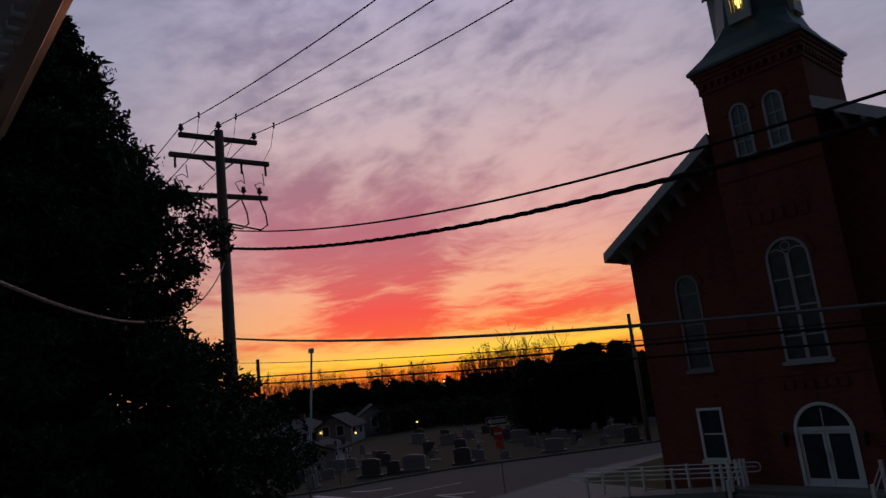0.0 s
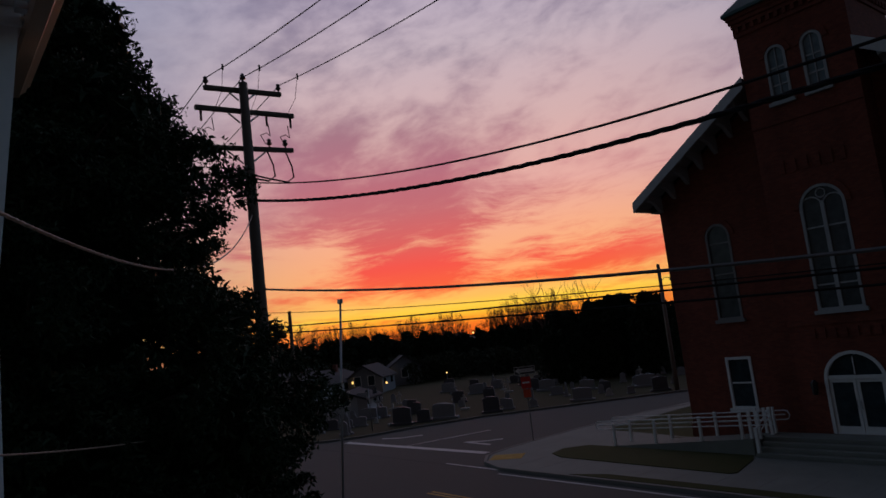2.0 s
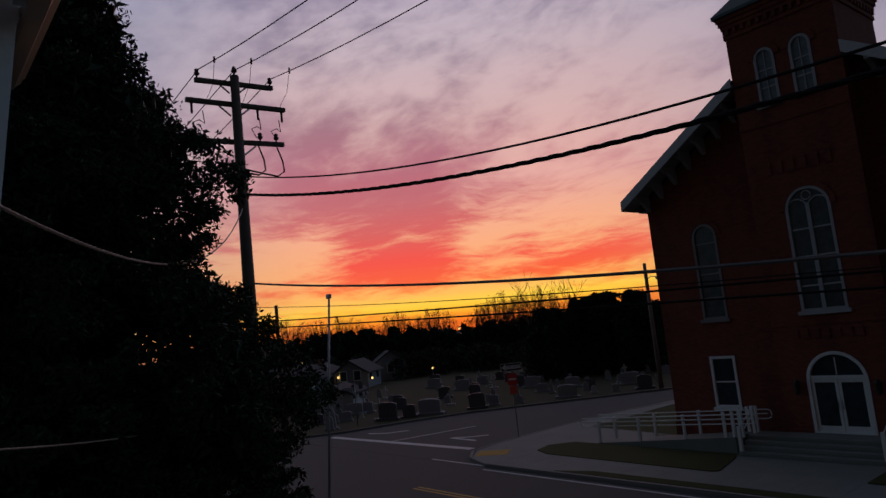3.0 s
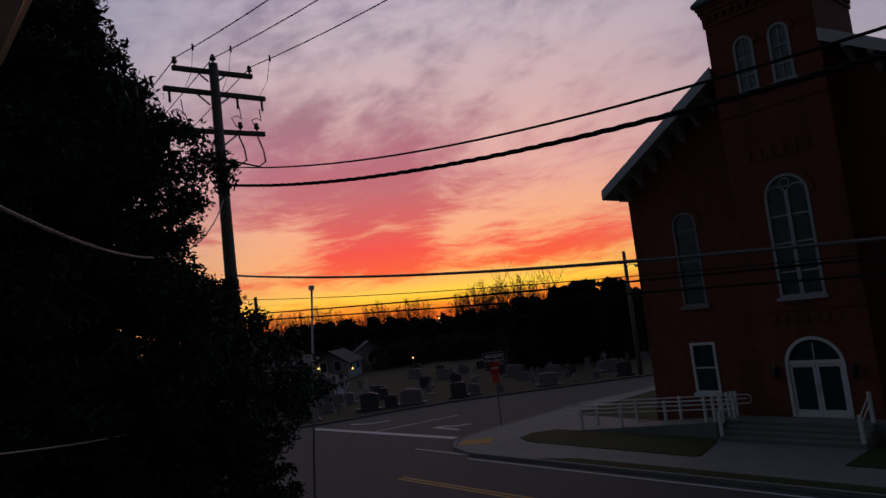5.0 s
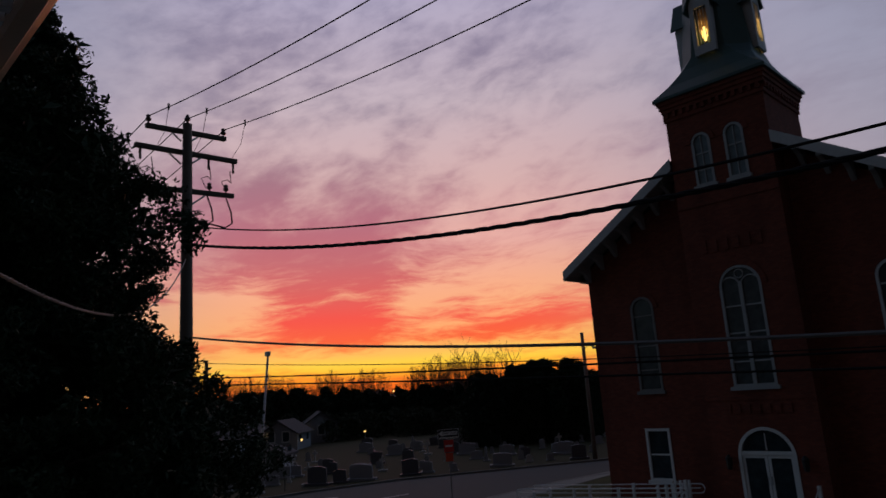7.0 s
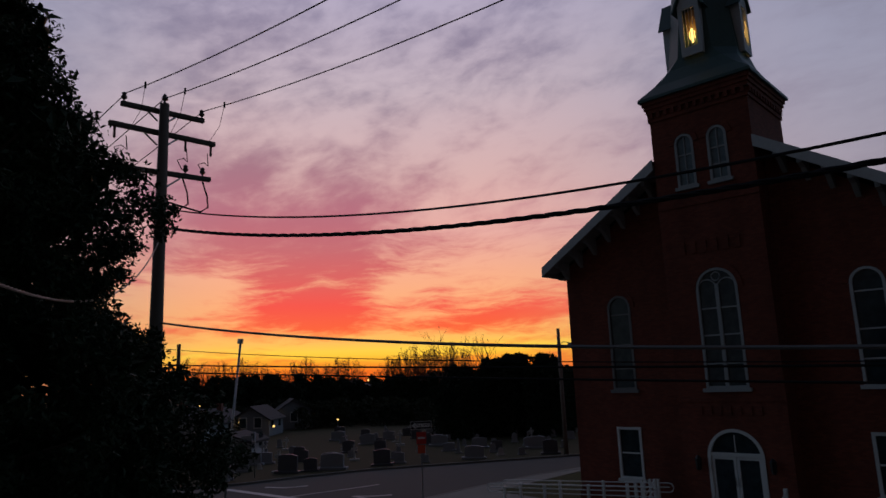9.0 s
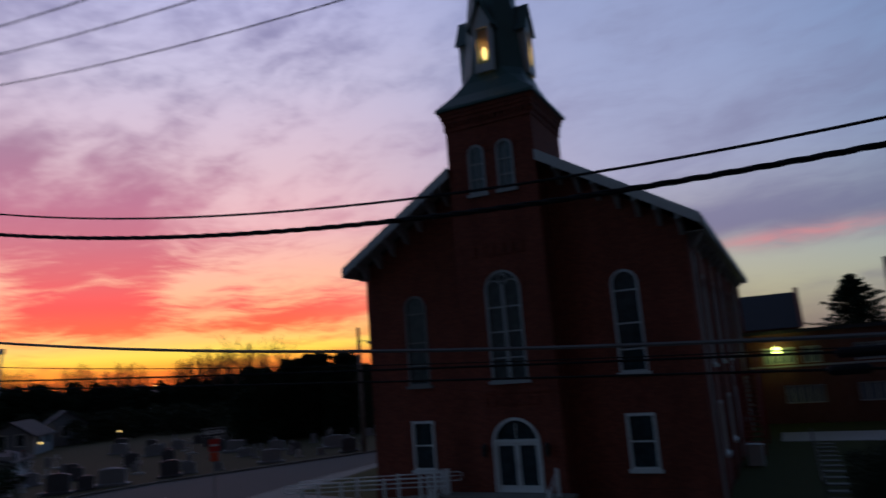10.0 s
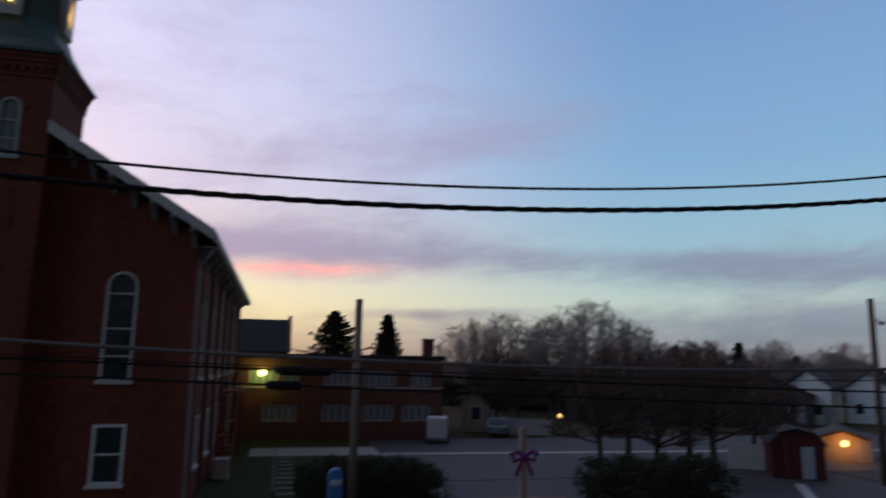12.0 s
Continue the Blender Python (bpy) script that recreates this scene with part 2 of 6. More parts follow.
STEEL = surface("galvanised_steel", (0.30, 0.30, 0.31, 1), 0.45, 0.8, vary=0.25)
BARK = surface("bark", (0.07, 0.052, 0.04, 1), 0.9, vary=0.5, grain=18, big=3, bump=0.8)
# distance haze is mixed into this twig grey, since the air is clear
PALE_TWIG = surface("haze_paled_twigs", (0.30, 0.26, 0.24, 1), 0.9, vary=0.3)
ORN_TWIG = surface("brown_twigs", (0.10, 0.068, 0.055, 1), 0.9, vary=0.4)
TWIG = surface("bare_twigs", (0.15, 0.085, 0.06, 1), 0.9, vary=0.3)
LEAF = surface("holly_leaf", (0.022, 0.036, 0.016, 1), 0.6, vary=0.5, grain=8, spec=0.15)
NEEDLE = surface("conifer_needles", (0.030, 0.040, 0.024, 1), 0.9, vary=0.5, grain=5, spec=0.1)
BUSH = surface("shrub_leaf", (0.045, 0.05, 0.028, 1), 0.8, vary=0.5, grain=6, spec=0.2)
GRANITE = surface("grey_granite", (0.27, 0.27, 0.28, 1), 0.7, vary=0.35, grain=35, big=2.5)
DARK_GRANITE = surface("dark_granite", (0.10, 0.10, 0.11, 1), 0.5, vary=0.35, grain=35, big=2.5)
PALE_STONE = surface("pale_marble", (0.46, 0.45, 0.43, 1), 0.7, vary=0.4, grain=20, big=2.5)
DIM_SIDING = surface("dull_grey_siding", (0.22, 0.23, 0.25, 1), 0.75, vary=0.3, grain=5)
SIDING = surface("pale_siding", (0.46, 0.47, 0.49, 1), 0.7, vary=0.2, grain=5)
ROOF_DARK = surface("dark_shingles", (0.06, 0.058, 0.06, 1), 0.9, vary=0.4, grain=9)
SIGN_BLACK = surface("sign_black", (0.015, 0.015, 0.016, 1), 0.5, vary=0.2)
SIGN_RED = surface("sign_red", (0.62, 0.035, 0.03, 1), 0.45, vary=0.15)
SIGN_WHITE = surface("sign_white", (0.75, 0.75, 0.74, 1), 0.45, vary=0.1)
IRON_RED = surface("red_painted_iron", (0.25, 0.03, 0.025, 1), 0.55, vary=0.3)
BARN_RED = surface("barn_red_boards", (0.11, 0.018, 0.016, 1), 0.75, vary=0.35)
BLUE = surface("blue_paint", (0.05, 0.17, 0.42, 1), 0.5, vary=0.25)
PURPLE = surface("purple_ribbon", (0.16, 0.02, 0.14, 1), 0.6, vary=0.3)
# no porch lamp is built; its warm light is in this gold base colour
GUTTER = surface("gold_lit_gutter_metal", (0.74, 0.54, 0.38, 1), 0.3, 0.2, vary=0.2, grain=60)
SOFFIT = surface("porch_soffit", (0.55, 0.56, 0.56, 1), 0.8, vary=0.2)
GLASS = material("window_glass", lambda n: n.add("ShaderNodeBsdfPrincipled", {
    "Base Color": n.ramp(n.noise(n.add("ShaderNodeTexCoord").outputs["Object"], 2.5, 3), [(0.3, (0.010, 0.020, 0.028, 1)), (0.7, (0.028, 0.050, 0.060, 1))]),
    "Roughness": 0.10, "Specular IOR Level": 0.5}).outputs[0])
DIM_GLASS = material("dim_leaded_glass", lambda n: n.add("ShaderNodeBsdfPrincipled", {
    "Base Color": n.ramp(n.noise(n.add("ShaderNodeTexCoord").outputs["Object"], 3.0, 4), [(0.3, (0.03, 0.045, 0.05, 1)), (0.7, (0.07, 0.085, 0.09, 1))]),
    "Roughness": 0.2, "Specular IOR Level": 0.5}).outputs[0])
PALE_GLASS = material("milky_leaded_glass", lambda n: n.add("ShaderNodeBsdfPrincipled", {
    "Base Color": n.ramp(n.noise(n.add("ShaderNodeTexCoord").outputs["Object"], 3.5, 4), [(0.3, (0.10, 0.145, 0.165, 1)), (0.7, (0.18, 0.235, 0.25, 1))]),
    "Roughness": 0.22, "Specular IOR Level": 0.5}).outputs[0])
LAMP_CORE = glowing("lamp_bulb", (1.0, 0.60, 0.15, 1), 2.4)
LAMP_FAR = glowing("far_porch_lamp", (1.0, 0.60, 0.18, 1), 1.5)
LAMP_GREEN = glowing("security_lamp", (0.9, 1.0, 0.18, 1), 3.5)


# ---- mesh helpers ----
def box(bm, x0, x1, y0, y1, z0, z1, m=None):
    vs = [bm.verts.new((x, y, z)) for z in (z0, z1) for y in (y0, y1) for x in (x0, x1)]
    for f in ((0, 2, 3, 1), (4, 5, 7, 6), (0, 1, 5, 4), (2, 6, 7, 3), (0, 4, 6, 2), (1, 3, 7, 5)):
        bm.faces.new([vs[i] for i in f])
    if m:
        for v in vs:
            v.co = m @ v.co
    return vs


def prism(bm, outline, depth):
    """A solid between an outline (list of 3D points in order) and its copy moved by depth."""
    a = [bm.verts.new(p) for p in outline]
    b = [bm.verts.new(Vector(p) + Vector(depth)) for p in outline]
    bm.faces.new(a), bm.faces.new(b[::-1])
    for i in range(len(a)):
        j = (i + 1) % len(a)
        bm.faces.new((a[j], a[i], b[i], b[j]))


def ring_solid(bm, outer, inner, depth):
    """A frame between two outlines of as many points, given a thickness."""
    d = Vector(depth)
    rows = [[bm.verts.new(Vector(p) + k) for p in o] for o in (outer, inner) for k in (Vector(), d)]
    n = len(outer)
    for p, q in ((0, 1), (1, 3), (3, 2), (2, 0)):
        for i in range(n):
            j = (i + 1) % n
            bm.faces.new((rows[p][i], rows[p][j], rows[q][j], rows[q][i]))


def tube(bm, points, radius, sides=6, cap=True):
    """A tube along points; radius a number or one for each point."""
    pts = [Vector(p) for p in points]
    rad = radius if hasattr(radius, "__len__") else [radius] * len(pts)
    rings = []
    for i, p in enumerate(pts):
        d = (pts[min(i + 1, len(pts) - 1)] - pts[max(i - 1, 0)]).normalized()
        u = d.cross(Vector((0, 0, 1)) if abs(d.z) < 0.9 else Vector((1, 0, 0))).normalized()
        v = d.cross(u)
        rings.append([bm.verts.new(p + rad[i] * (math.cos(2 * math.pi * k / sides) * u + math.sin(2 * math.pi * k / sides) * v)) for k in range(sides)])
    for a, b in zip(rings, rings[1:]):
        for k in range(sides):
            bm.faces.new((a[k], a[(k + 1) % sides], b[(k + 1) % sides], b[k]))
    if cap:
        bm.faces.new(rings[0][::-1]), bm.faces.new(rings[-1])


def arch_outline(x0, x1, z0, z1, y, steps=10):
    """A round-headed opening seen from the road: sill, jambs, half-round head."""
    r, c = (x1 - x0) / 2, (x0 + x1) / 2
    pts = [(x0, y, z0), (x1, y, z0)]
    return pts + [(c + r * math.cos(math.pi * k / steps), y, z1 - r + r * math.sin(math.pi * k / steps)) for k in range(steps + 1)]


def mesh_of(bm, name, mat, smooth=False):
    bmesh.ops.recalc_face_normals(bm, faces=bm.faces)
    me = bpy.data.meshes.new(name)
    bm.to_mesh(me)
    bm.free()
    me.materials.append(mat)
    if smooth:
        me.shade_smooth()
    return me


def thing(name, label, category, group="", kind="", at=None):
    ob = new(name)
    ob.empty_display_size = 0.3
    if at is not None:
        ob.matrix_basis = at if isinstance(at, Matrix) else Matrix.Translation(at)
    return tagged(ob, label, category, group, kind)


def part(name, bm, mat, parent, label="", smooth=False):
    ob = new(name, mesh_of(bm, name, mat, smooth))
    ob.parent = parent
    return tagged(ob, label)


def solo(name, bm, mat, label, category, group="", kind="", smooth=False):
    return tagged(new(name, mesh_of(bm, name, mat, smooth)), label, category, group, kind)


def made(fn, *args, **kw):
    bm = bmesh.new()
    fn(bm, *args, **kw)
    return bm


def bevelled(fn, *args, width=0.02):
    bm = made(fn, *args)
    bmesh.ops.bevel(bm, geom=bm.edges[:], offset=width, segments=1, affect="EDGES")
    return bm


def sag(a, b, drop, n=24):
    a, b = Vector(a), Vector(b)
    return [a.lerp(b, i / n) - Vector((0, 0, 4 * drop * (i / n) * (1 - i / n))) for i in range(n + 1)]


# ---- ground, roads, pavements ----
bm = bmesh.new()
grid = bmesh.ops.create_grid(bm, x_segments=60, y_segments=60, size=1.0)
for v in bm.verts:
    r = max(abs(v.co.x), abs(v.co.y))
    far = 60 * r + 2400 * r ** 5
    v.co.x, v.co.y, v.co.z = v.co.x / max(r, 1e-6) * far, v.co.y / max(r, 1e-6) * far, -0.02
solo("ground", bm, EARTH, "flat ground of dull winter turf out to the horizon", "ground", kind="structure", smooth=True)


def slab(name, outline, z, mat, label, category, thick=0.3):
    bm = made(prism, [(x, y, z) for x, y in outline], (0, 0, -thick))
    return solo(name, bm, mat, label, category, kind="structure")


ROAD_NEAR, ROAD_FAR = 12.4, 21.0
slab("road", [(-160, ROAD_NEAR), (160, ROAD_NEAR), (160, ROAD_FAR), (-160, ROAD_FAR)], 0.0, ASPHALT, "dark asphalt main road with worn lines", "road")
LEFT_KERB = [(-41.5, 21.004), (-39.2, 22.6), (-38.1, 24.6), (-37.2, 28.5), (-35.6, 33.0), (-31.2, 39.6), (-27.2, 45.6), (-21.0, 54.5), (-13.0, 66.0)]
RIGHT_KERB = [(-20.8, 21.004), (-22.6, 21.7), (-23.7, 22.8), (-24.1, 24.6), (-24.3, 30.0), (-24.0, 36.0), (-22.6, 40.5), (-19.5, 46.0), (-14.0, 54.5), (-7.0, 66.0)]
slab("side_road", LEFT_KERB + RIGHT_KERB[::-1], 0.004, ASPHALT, "grey asphalt one-way side road past the graveyard", "road")


def kerb_run(points, inward, label):
    bm = bmesh.new()
    for (x0, y0), (x1, y1) in zip(points, points[1:]):
        d = Vector((x1 - x0, y1 - y0, 0))
        n = Vector((-d.y, d.x, 0)).normalized() * 0.15 * inward
        a, b = Vector((x0, y0, 0.13)), Vector((x1, y1, 0.13))
        prism(bm, [a, b, b + n, a + n], (0, 0, -0.3))
    return solo("kerb", bm, KERB, label, "kerb", kind="structure")


kerb_run(LEFT_KERB, 1, "low concrete kerb along the graveyard verge")
kerb_run([(RIGHT_KERB[0][0], 21.0)] + RIGHT_KERB[1:], -1, "concrete kerb round the church corner")
kerb_run([(-20.8, 21.0), (14.0, 21.0)], 1, "concrete kerb along the church pavement")
kerb_run([(-160, 21.0), (-41.5, 21.0)], 1, "concrete kerb beyond the junction")
kerb_run([(-160, ROAD_NEAR), (160, ROAD_NEAR)], -1, "concrete kerb on the porch side")

slab("pavement", [(-20.8, 21.15), (14.0, 21.15), (14.0, 23.7), (-6.8, 23.7), (-6.8, 27.0), (-12.2, 27.0), (-12.2, 28.9), (-22.3, 30.0), (-22.4, 46.0),
                  (-23.9, 36.0), (-24.15, 30.0), (-23.95, 24.7), (-23.5, 22.9), (-22.5, 21.85)], 0.115, CONCRETE, "pale concrete pavement and walkway before the church", "pavement")
slab("near_pavement", [(-160, 10.4), (160, 10.4), (160, ROAD_NEAR - 0.15), (-160, ROAD_NEAR - 0.15)], 0.115, CONCRETE, "concrete pavement on the porch side", "pavement")
bm = bmesh.new()
for k in range(23):
    x = -20.4 + 1.5 * k
    box(bm, x, x + 0.012, 21.15, 23.7, 0.11, 0.119)
solo("pavement_joints", bm, KERB, "scored joints across the concrete pavement", "pavement", kind="stuff")
slab("lawn", [(-20.6, 24.1), (-19.6, 23.6), (-11.6, 23.35), (-11.4, 23.55), (-11.9, 25.6), (-12.2, 26.25), (-20.2, 26.25), (-20.9, 25.2)], 0.145, LAWN, "kidney-shaped strip of dull green lawn", "lawn")
slab("lawn", [(-17.8, 27.75), (-12.6, 27.75), (-12.6, 28.95), (-17.2, 28.95)], 0.15, LAWN, "small bed of rough turf behind the ramp", "lawn")
slab("lawn", [(-6.8, 23.75), (9.0, 23.75), (9.0, 58.0), (-1.1, 58.0), (-1.1, 28.95), (-6.8, 28.95)], 0.145, LAWN, "green lawn beside the church walk", "lawn")
slab("verge", [(-17.0, 21.2), (13.9, 21.2), (13.9, 21.75), (-15.5, 21.75)], 0.135, LAWN, "thin strip of grass behind the kerb", "lawn")
slab("church_ground", [(-22.2, 30.1), (-16.2, 29.1), (-16.2, 60.0), (-13.0, 60.0), (-17.9, 46.0), (-22.2, 41.0)], 0.12, LAWN, "grass beside the church flank", "lawn")


def stripe(a, b, width, mat, name, label, z=0.012):
    a, b = Vector((*a, z)), Vector((*b, z))
    n = Vector((-(b - a).y, (b - a).x, 0)).normalized() * width / 2
    solo(name, made(prism, [a - n, b - n, b + n, a + n], (0, 0, -0.006)), mat, label, "road marking", kind="structure")


LINE_END = -20.6     # the double line stops before the junction
for y in (16.98, 17.22):
    stripe((-150, y), (-43.0, y), 0.11, LINE_YELLOW, "centre_line", "worn yellow centre line beyond the junction", 0.008)
    stripe((LINE_END, y), (150, y), 0.11, LINE_YELLOW, "centre_line", "worn yellow centre line on asphalt", 0.008)
stripe((-37.4, 23.05), (-24.6, 23.65), 0.45, LINE_WHITE, "stop_line", "wide white stop line across the side road", 0.016)
stripe((-31.5, 23.6), (-30.3, 29.0), 0.14, LINE_WHITE, "lane_line", "white lane line on the side road", 0.016)
stripe((-24.6, 21.1), (-20.6, 21.06), 0.12, LINE_WHITE, "edge_line", "thin white line along the kerb", 0.016)
stripe((-20.4, 20.55), (13, 20.5), 0.10, LINE_WHITE, "edge_line", "thin white edge line along the kerb", 0.008)
for pts in ([(-28.5, 25.5), (-26.3, 25.4)], [(-28.5, 25.5), (-27.4, 26.2)], [(-27.4, 26.2), (-26.9, 26.9)],
            [(-35.9, 24.8), (-34.6, 25.3)], [(-34.6, 25.3), (-33.9, 26.5)]):
    stripe(pts[0], pts[1], 0.22, LINE_WHITE, "turn_arrow", "white painted turn arrow on asphalt", 0.016)
bm = bmesh.new()
box(bm, -0.75, 0.75, -0.6, 0.6, 0.0, 0.008)
for i in range(10):
    for j in range(8):
        box(bm, -0.68 + i * 0.15, -0.62 + i * 0.15, -0.54 + j * 0.15, -0.48 + j * 0.15, 0.008, 0.014)
tactile = solo("tactile_paving", bm, TACTILE, "yellow studded tactile paving at the corner kerb", "tactile paving", kind="structure")
tactile.matrix_basis = pose(-22.3, 22.9, 0.117, 0, 0, 35)

# ---- church ----
CX, FRONT, BAY = -8.8, 29.0, 27.9
HALF, BACK = 7.55, 59.0
EAVE_X, EAVE_Z, SLOPE = 8.15, 10.95, 0.63
RIDGE_Z = EAVE_Z + EAVE_X * SLOPE + 0.06
church = thing("church", "red brick church with arched white windows, tower and green spire", "church", at=(0, 0, 0))


def cut_wall(bm, outline, holes, thick):
    """A wall with openings: outline and holes are rings in one plane, filled and then given thickness."""
    edges = []
    for ringpts in [outline] + holes:
        vs = [bm.verts.new(p) for p in ringpts]
        edges += [bm.edges.new((vs[i], vs[(i + 1) % len(vs)])) for i in range(len(vs))]
    bmesh.ops.triangle_fill(bm, use_beauty=True, use_dissolve=True, edges=edges)
    res = bmesh.ops.extrude_face_region(bm, geom=bm.faces[:])
    bmesh.ops.translate(bm, vec=thick, verts=[g for g in res["geom"] if isinstance(g, bmesh.types.BMVert)])


def rect(x0, x1, z0, z1, y):
    return [(x0, y, z0), (x1, y, z0), (x1, y, z1), (x0, y, z1)]


def gable_z(x):
    return EAVE_Z - 0.35 + (EAVE_X - abs(x - CX)) * SLOPE


WIN_L, WIN_R = (CX - 5.47, CX - 4.37), (CX + 4.37, CX + 5.47)
wings = []
for x0, x1, win in ((CX - HALF, CX - 2.05, WIN_L), (CX + 2.05, CX + HALF, WIN_R)):
    outline = [(x0, FRONT, -0.2), (x1, FRONT, -0.2), (x1, FRONT, gable_z(x1)), (x0, FRONT, gable_z(x0))]
    bm = made(cut_wall, outline, [arch_outline(*win, 5.24, 9.40, FRONT), rect(*win, 1.46, 3.60, FRONT)], (0, 0.45, 0))
    wings.append(part("wall", bm, BRICK, church))
bm = made(cut_wall, rect(CX - 2.05, CX + 2.05, -0.2, 17.45, BAY),
          [arch_outline(CX - 0.80, CX + 0.80, 5.26, 9.92, BAY, 14), arch_outline(CX - 1.0, CX + 1.0, 0.75, 3.68, BAY, 14),
           arch_outline(CX - 1.06, CX - 0.30, 13.43, 15.68, BAY), arch_outline(CX + 0.30, CX + 1.06, 13.43, 15.68, BAY)], (0, 0.4, 0))
tower_wall = part("tower_wall", bm, BRICK, church)
for x0, x1 in ((CX - 2.05, CX - 1.65), (CX + 1.65, CX + 2.05)):
    part("tower_wall", made(box, x0, x1, BAY + 0.4, 32.0, -0.2, 17.45), BRICK, church)
part("tower_wall", made(box, CX - 1.65, CX + 1.65, 31.6, 32.0, -0.2, 17.45), BRICK, church)
# side and back walls
SIDE_WINDOWS = [33.2 + 4.6 * k for k in range(6)]
for side in (-1, 1):
    x = CX + side * HALF
    holes = []
    for y in SIDE_WINDOWS:
        holes.append([(x, q, p) for q, _, p in arch_outline(y - 0.6, y + 0.6, 5.24, 9.2, 0)])
        holes.append([(x, y - 0.55, 1.46), (x, y + 0.55, 1.46), (x, y + 0.55, 3.6), (x, y - 0.55, 3.6)])
    bm = made(cut_wall, [(x, FRONT + 0.451, -0.2), (x, BACK, -0.2), (x, BACK, gable_z(x)), (x, FRONT + 0.451, gable_z(x))], holes, (-side * 0.4, 0, 0))
    part("wall", bm, BRICK, church)
bm = made(prism, [(CX - HALF, BACK, -0.2), (CX + HALF, BACK, -0.2), (CX + HALF, BACK, gable_z(CX + HALF)), (CX, BACK, RIDGE_Z - 0.4), (CX - HALF, BACK, gable_z(CX - HALF))], (0, 0.4, 0))
part("wall", bm, BRICK, church)
part("floor_slab", made(box, CX - HALF + 0.45, CX + HALF - 0.45, FRONT + 0.5, BACK - 0.1, 4.3, 4.5), SHADOW_WOOD, church)
# brick pilasters of the side wall and corners
for side in (-1, 1):
    x = CX + side * HALF
    for k in range(7):
        y = 30.9 + 4.6 * k
        part("pilaster", made(box, min(x, x + side * 0.14), max(x, x + side * 0.14), y - 0.28, y + 0.28, -0.2, 10.2), BRICK, church)
part("plinth", made(box, CX - HALF - 0.05, CX - 2.05, FRONT - 0.06, FRONT, -0.2, 0.75), BRICK, church)
part("plinth", made(box, CX + 2.05, CX + HALF + 0.05, FRONT - 0.06, FRONT, -0.2, 0.75), BRICK, church)

# roof: two slopes, barge boards, brackets
RAKE_Y, RX = 27.78, CX + 0.12
for side in (-1, 1):
    e = (RX + side * EAVE_X, EAVE_Z + 0.06)
    for y0, y1, inner in ((RAKE_Y, 32.0, 2.07), (32.0, BACK + 0.5, 0.0)):
        i = (CX + side * inner, RIDGE_Z - inner * SLOPE)
        part("roof", made(prism, [(e[0], y0, e[1]), (i[0], y0, i[1]), (i[0], y0, i[1] - 0.18), (e[0], y0, e[1] - 0.16)], (0, y1 - y0, 0)), SLATE, church)
    i = (CX + side * 2.07, RIDGE_Z - 2.07 * SLOPE)
    bm = made(prism, [(e[0] + side * 0.05, RAKE_Y - 0.05, e[1] + 0.03), (i[0], RAKE_Y - 0.05, i[1] + 0.06), (i[0], RAKE_Y - 0.05, i[1] - 0.42), (e[0] + side * 0.05, RAKE_Y - 0.05, e[1] - 0.40)], (0, 0.07, 0))
    part("barge_board", bm, OLD_WHITE, church, "weathered white barge board")
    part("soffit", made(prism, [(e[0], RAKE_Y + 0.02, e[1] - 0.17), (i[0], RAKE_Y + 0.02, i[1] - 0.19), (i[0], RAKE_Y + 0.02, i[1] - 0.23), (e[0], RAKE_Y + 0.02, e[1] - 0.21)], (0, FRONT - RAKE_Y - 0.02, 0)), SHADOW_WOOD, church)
    # eave fascia with gutter, soffit along the flank
    x0, x1 = sorted((CX + side * (HALF + 0.01), RX + side * EAVE_X))
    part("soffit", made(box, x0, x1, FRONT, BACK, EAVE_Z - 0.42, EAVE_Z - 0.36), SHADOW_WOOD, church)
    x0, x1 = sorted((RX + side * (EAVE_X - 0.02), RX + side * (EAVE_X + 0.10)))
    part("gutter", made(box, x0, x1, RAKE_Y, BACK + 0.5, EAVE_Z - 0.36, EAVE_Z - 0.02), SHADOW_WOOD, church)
    for k in range(7):
        bx = CX + side * (2.75 + 0.78 * k)
        bz = RIDGE_Z - abs(bx - CX) * SLOPE - 0.25
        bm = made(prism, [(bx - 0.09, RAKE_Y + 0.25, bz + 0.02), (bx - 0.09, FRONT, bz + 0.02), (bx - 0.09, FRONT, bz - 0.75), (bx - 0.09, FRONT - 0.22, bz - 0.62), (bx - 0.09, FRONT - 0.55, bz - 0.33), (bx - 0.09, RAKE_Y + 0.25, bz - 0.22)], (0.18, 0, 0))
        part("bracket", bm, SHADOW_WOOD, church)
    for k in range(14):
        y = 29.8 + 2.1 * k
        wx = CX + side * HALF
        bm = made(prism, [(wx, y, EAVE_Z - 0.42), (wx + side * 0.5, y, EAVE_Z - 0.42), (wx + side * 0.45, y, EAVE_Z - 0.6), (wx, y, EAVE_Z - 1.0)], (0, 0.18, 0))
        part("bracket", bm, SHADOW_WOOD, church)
# flank downpipes, pale
for y in (29.4, 40.5, 52.0):
    x = CX + HALF + 0.12
    part("downpipe", made(tube, [(x + 0.45, y, EAVE_Z - 0.4), (x + 0.3, y, EAVE_Z - 0.7), (x, y, EAVE_Z - 1.2), (x, y, 0.1)], 0.06, 8), OLD_WHITE, church, "pale painted downpipe")

